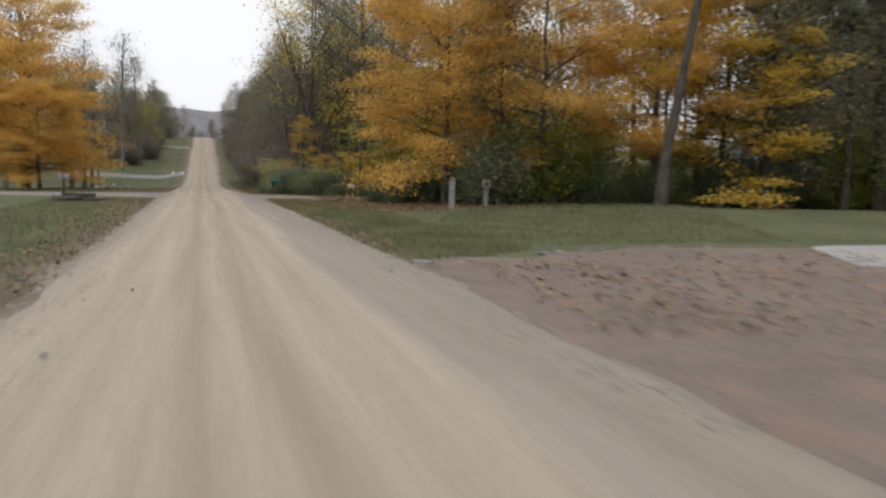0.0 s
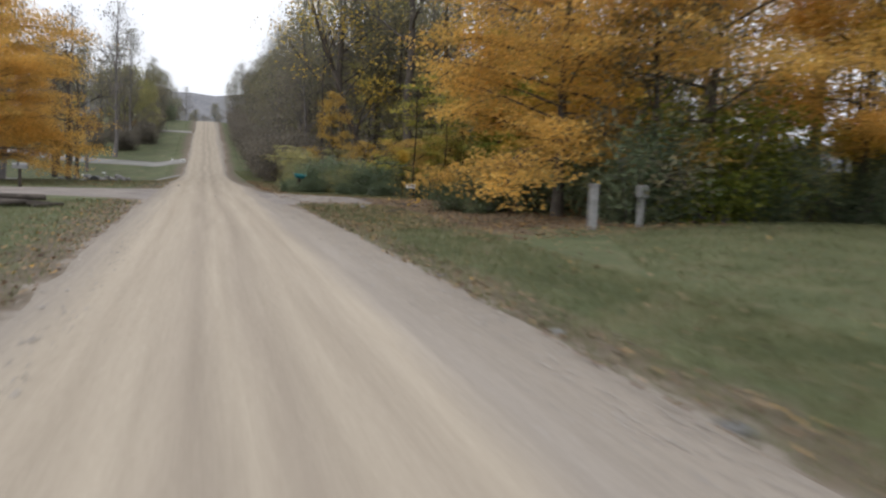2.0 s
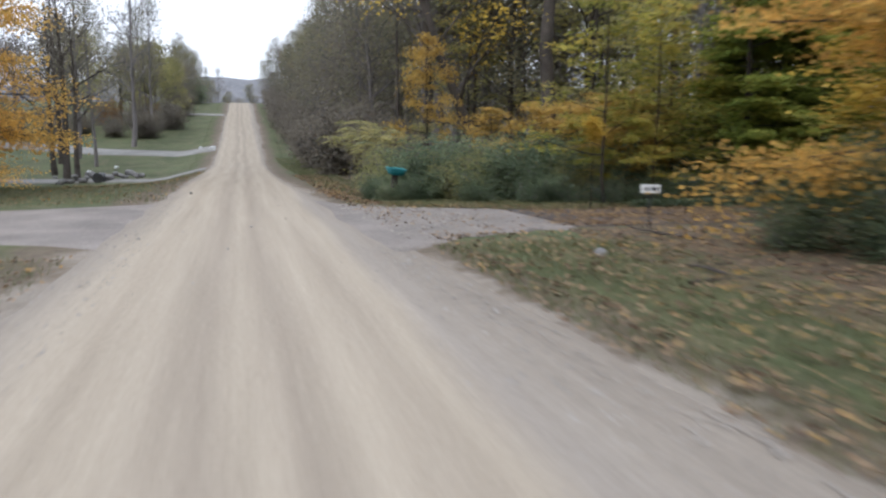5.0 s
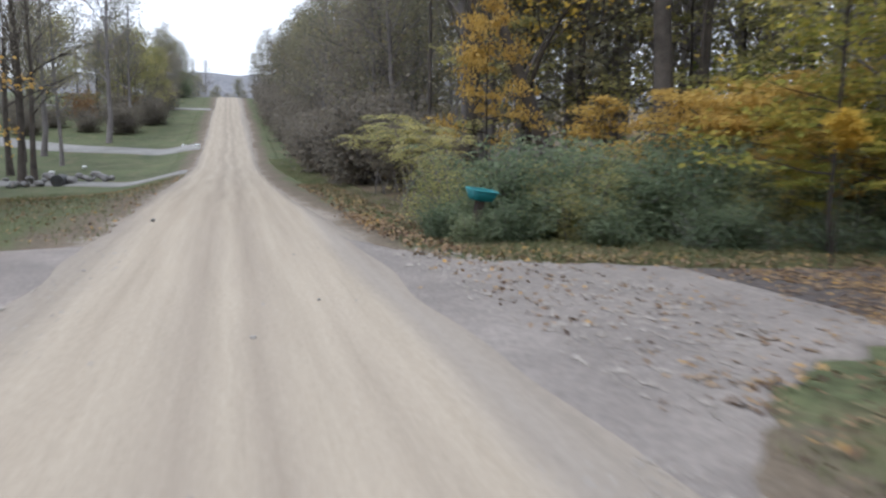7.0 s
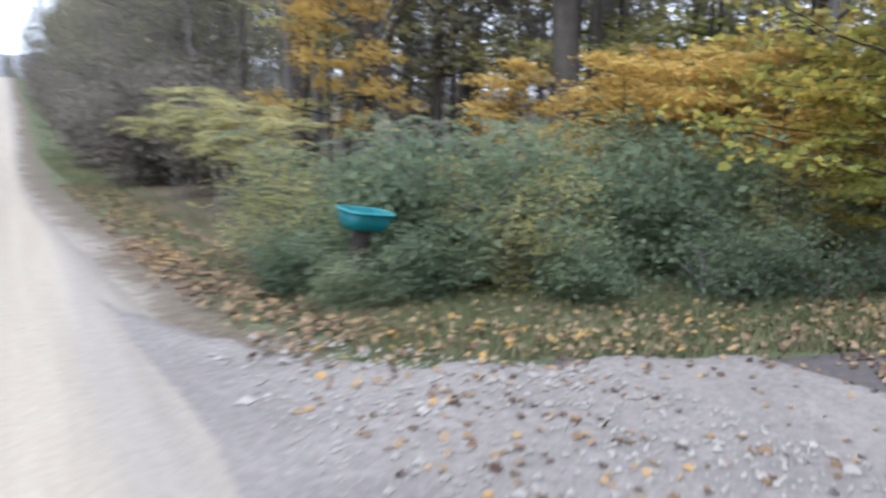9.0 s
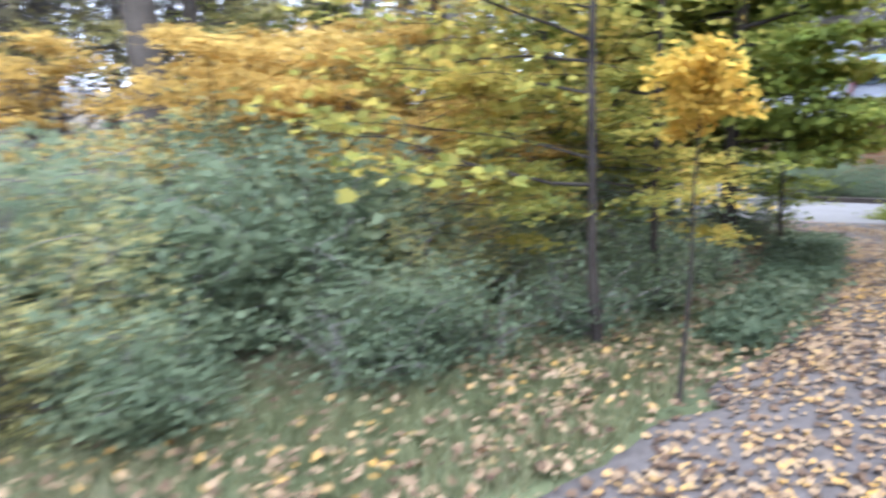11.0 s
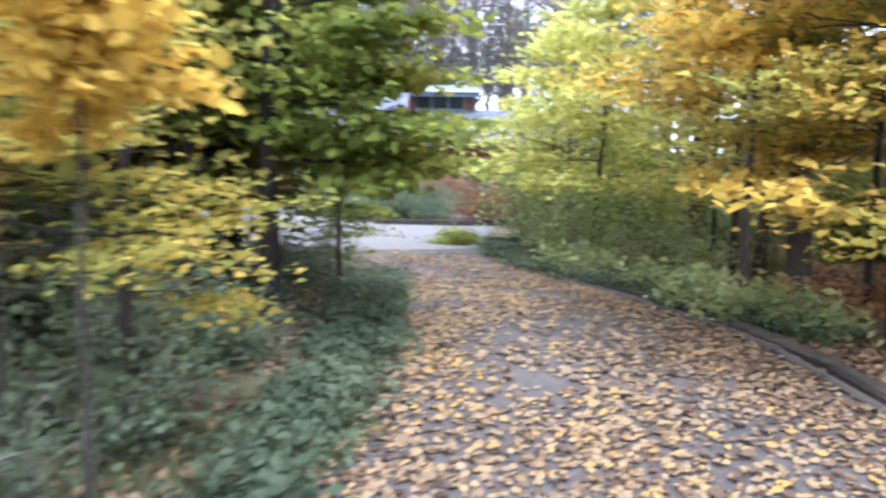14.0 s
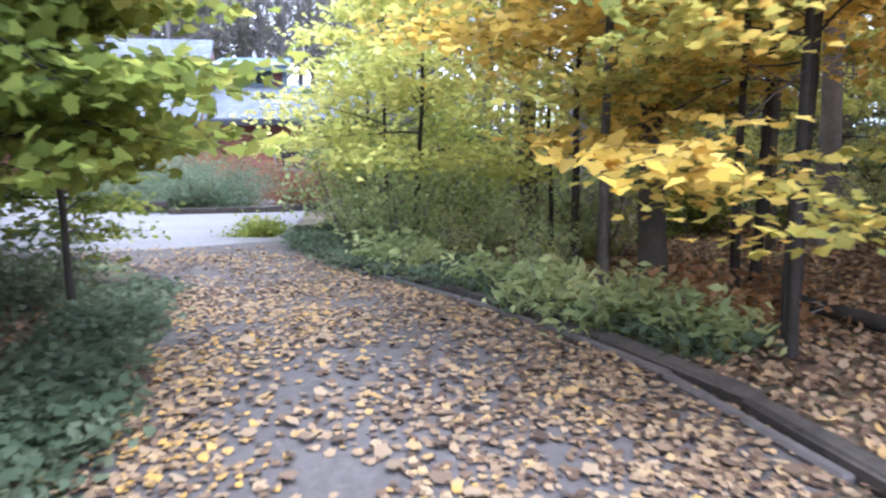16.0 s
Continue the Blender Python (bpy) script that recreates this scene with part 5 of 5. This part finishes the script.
# ---- loose stuff: leaves, blades, pebbles ----


def between(far, near, n, rng, power=1.0, tracks=False):
    """Random places between two edges; tracks: fewer where wheels have swept them aside."""
    def at(p, t):
        p = np.asarray(p, float)
        s = np.concatenate([[0], np.cumsum(np.hypot(*np.diff(p, axis=0).T))])
        t = t * s[-1]
        return np.stack([np.interp(t, s, p[:, 0]), np.interp(t, s, p[:, 1])], 1)
    t, f = rng.uniform(0, 1, n), rng.uniform(0, 1, n)
    if tracks:
        swept = np.exp(-(((f - 0.3) / 0.075) ** 2)) + np.exp(-(((f - 0.7) / 0.075) ** 2))
        keep = rng.uniform(0, 1, n) > 0.72 * swept
        t, f = t[keep], f[keep]
    f = np.where(f < 0.5, 0.5 * (2 * f) ** power, 1 - 0.5 * (2 - 2 * f) ** power)
    return at(far, t) * (1 - f[:, None]) + at(near, t) * f[:, None]


def stuff(name, v, f, mat, label, category):
    return tagged(new(name, mesh_of(name, v, f, mat)), label, category, kind="stuff")


def lying(p, lift):
    return np.column_stack([p, height(p[:, 0], p[:, 1]) + lift])


rng = np.random.default_rng(80)
p = between(far_edge[4:10], near_edge[4:10], 30000, rng, 1.0, True)
p2 = between(far_edge[1:5], near_edge[1:5], 800, rng, 1.8)
p3 = between(far_edge[9:12], near_edge[9:12], 5000, rng, 1.0, True)
p = np.concatenate([p, p2, p3])
p = p + rng.normal(0, 0.16, p.shape)
p = p[[noise.noise((x * 0.9, y * 0.9, 3.0)) + 0.5 * noise.noise((x * 3.1, y * 3.1, 8.0)) > rng.uniform(-0.75, 0.55) for x, y in p]]
v, f = leaf_cloud(lying(p, 0.03), 0.042, MAPLE * (1, 1, 0.9), rng, 0.2)
stuff("drive_leaves", v, f, M["fallen"], "tan and orange maple leaves strewn over the drive", "fallen leaves")
lone, n, l, bs = material("single_fallen_leaf", 0.7, 0.25)
oi = n.new("ShaderNodeObjectInfo")
lr = ramp(n, [(i / 4, c) for i, c in enumerate(FALLEN)])
vein = noise_node(n, l, 60.0, 4)
l.new(oi.outputs["Random"], lr.inputs[0])
l.new(blend(n, l, 0.35, lr.outputs[0], vein.outputs["Color"], "MULTIPLY"), bs.inputs["Base Color"])
drive = bpy.data.objects["driveway"]
shapes = []
for k in range(5):
    lv, lf = leaf_cloud(np.zeros((1, 3)), 0.06, MAPLE * (1, 1, 0.5), rng, 0.1)
    shapes.append(mesh_of("leaf", lv, lf, lone))
pp = between(far_edge[5:9], near_edge[5:9], 280, rng, 1.0)
for k, (x, y) in enumerate(pp):
    ob = part("leaf", shapes[k % 5], drive)
    ob.matrix_local = pose(x, y, float(height(x, y)) + 0.045, rng.normal(0, 8), rng.normal(0, 8), rng.uniform(0, 360))
bands = [([(2.9, 39.2), (6, 37.9), (9, 37.5)], [(2.3, 41.5), (5, 39.6), (9, 38.8)], 900), ([(2.4, 39), (2.2, 44), (2.1, 54)], [(3.3, 39), (3.2, 44), (3.2, 54)], 2400), ([(2.8, 24), (2.8, 34)], [(6, 26), (6.2, 34)], 3000), ([(6, 25.5), (6.2, 34)], [(13, 27), (11, 33)], 5000), ([(-1.5, 8), (-1.7, 33)], [(-3.2, 8), (-3.4, 33)], 900), ([(-1.5, 41), (-1.5, 62)], [(-5, 41), (-5, 60)], 1800), ([(4, 4), (9, 6), (12, 9)], [(4, 10), (7, 11), (11, 11)], 900), ([(3, 12), (3, 22)], [(14, 13), (12, 24)], 500), ([(3.0, 5.0), (3.4, 10)], [(5.0, 4.8), (5.4, 10.2)], 420), ([(4.4, 5.4), (4.6, 9.2)], [(7.0, 5.0), (7.6, 9.8)], 260), ([(4.8, 22.5), (12, 24.5)], [(4.8, 26), (12, 27.5)], 2200), ([(2.6, 12), (2.5, 33)], [(3.3, 12), (3.2, 33)], 900), ([(-1.5, 6), (-1.7, 33)], [(-2.5, 6), (-2.8, 33)], 900)]
ps = np.concatenate([between(a, c, k, rng) for a, c, k in bands])
ps = np.concatenate([ps, between([(2.2, 44.0), (2.45, 40.6), (3.1, 38.75), (5.7, 37.6), (9, 37.3)], [(2.5, 44.2), (2.9, 41.2), (3.6, 39.2), (6, 38.1), (9, 37.7)], 1700, rng), between([(2.3, 39.2), (4, 37.4)], [(2.3, 35), (4, 35.6)], 160, rng)])
ps[-1860:] += rng.normal(0, 0.14, (1860, 2))
v, f = leaf_cloud(lying(ps, 0.035), 0.048, MAPLE, rng, 0.35)
stuff("verge_leaves", v, f, M["fallen"], "dry fallen leaves on grass verges and woodland floor", "fallen leaves")

ps = np.concatenate([between([(8.5, 34.1), (13, 34.6), (17, 35.8)], [(10, 29), (14, 27.5), (19, 29)], 26000, rng), between([(6.6, 38.2), (9, 37.5), (14, 37.8)], [(6.8, 39.4), (9, 39.2), (14, 39.4)], 1700, rng)])
v, f = leaf_cloud(lying(ps, 0.03), 0.056, MAPLE, rng, 0.35)
stuff("woodland_leaves", v, f, M["litter_leaf"], "brown and tan leaf litter on the woodland floor", "fallen leaves")

BLADE = np.array([[-0.07, 0, 0], [0.07, 0, 0], [0.02, 0.14, 1.0]])
bands = [([(2.7, 10), (2.6, 33)], [(5.5, 12), (5.5, 33)], 34000), ([(-1.6, 4), (-1.8, 33)], [(-5, 6), (-5.5, 33)], 20000), ([(2.5, 40), (2.3, 75)], [(3.6, 39.4), (4, 75)], 16000), ([(2.9, 38.8), (6, 37.5), (9, 37.3)], [(3.4, 40.6), (6, 39.8), (9, 38.6)], 22000), ([(-1.6, 41), (-1.5, 64)], [(-8, 41), (-8, 63)], 14000), ([(3, 12.5), (12, 13)], [(8, 24), (18, 27)], 26000)]
ps = np.concatenate([between(a, c, k, rng) for a, c, k in bands])
base = lying(ps, -0.03)
n = len(base)
yaw, hgt = rng.uniform(0, 6.28, n), rng.uniform(0.05, 0.13, n)
t = BLADE[None] * hgt[:, None, None]
t = t + np.concatenate([np.zeros((n, 2, 3)), rng.normal(0, 0.3, (n, 1, 3)) * hgt[:, None, None] * np.array([1, 1, 0.3])], 1)
v = np.stack([t[..., 0] * np.cos(yaw)[:, None] - t[..., 1] * np.sin(yaw)[:, None], t[..., 0] * np.sin(yaw)[:, None] + t[..., 1] * np.cos(yaw)[:, None], t[..., 2]], -1) + base[:, None]
stuff("grass_blades", v.reshape(-1, 3), np.arange(3 * n).reshape(n, 3), M["blade"], "short autumn grass along verges and lawns", "grass")

# low ground cover behind the edging and along the hedge foot
ps = np.concatenate([between([(10.9, 34.3), (13, 34.95), (15.6, 36.12), (17.6, 36.55), (19.4, 36.55)], [(11, 33.7), (13.4, 34.2), (16, 35.0), (18, 35.5), (20, 35.6)], 16000, rng), between([(8.0, 37.25), (10, 37.1), (14, 37.5)], [(8.0, 37.6), (10, 37.6), (14, 38.2)], 8500, rng)])
ps = ps[[noise.noise((x * 1.3, y * 1.3, 5.0)) > rng.uniform(-0.7, 0.25) for x, y in ps]]
ps = ps + rng.normal(0, 0.09, ps.shape)
q = lying(ps, 0)
q[:, 2] += rng.uniform(0.02, 0.17, len(q))
v, f = leaf_cloud(q, 0.065, KITE, rng, 0.5)
stuff("ground_cover", v, f, M["leaf_ivy"], "low evergreen ground cover beside the driveway", "ground cover")

OCTA = np.array([[1, 0, 0], [0, 1, 0], [-1, 0, 0], [0, -1, 0], [0, 0, 0.7], [0, 0, -0.7]])
OCTF = np.array([[0, 1, 4], [1, 2, 4], [2, 3, 4], [3, 0, 4]])
bands = [([(1.3, 3), (1.4, 33)], [(2.68, 3), (2.62, 24), (2.1, 33)], 7000), ([(-1.0, 3), (-1.0, 40)], [(-1.6, 3), (-1.7, 40)], 1200), ([(2, 40), (4.2, 37.8)], [(2.4, 33), (4.2, 35)], 3000), ([(-0.9, 3), (-0.9, 42)], [(1.3, 3), (1.3, 42)], 900)]
ps = np.concatenate([between(a, c, k, rng) for a, c, k in bands])
base = lying(ps, 0.03)
n = len(base)
sz = rng.gamma(2.0, 0.004, n) + 0.004
v = OCTA[None] * sz[:, None, None] * rng.uniform(0.7, 1.3, (n, 6, 3)) + base[:, None]
f = (OCTF[None] + 6 * np.arange(n)[:, None, None]).reshape(-1, 3)
stuff("loose_gravel", v.reshape(-1, 3), f, M["pebble"], "loose grey gravel on the road shoulders", "gravel")
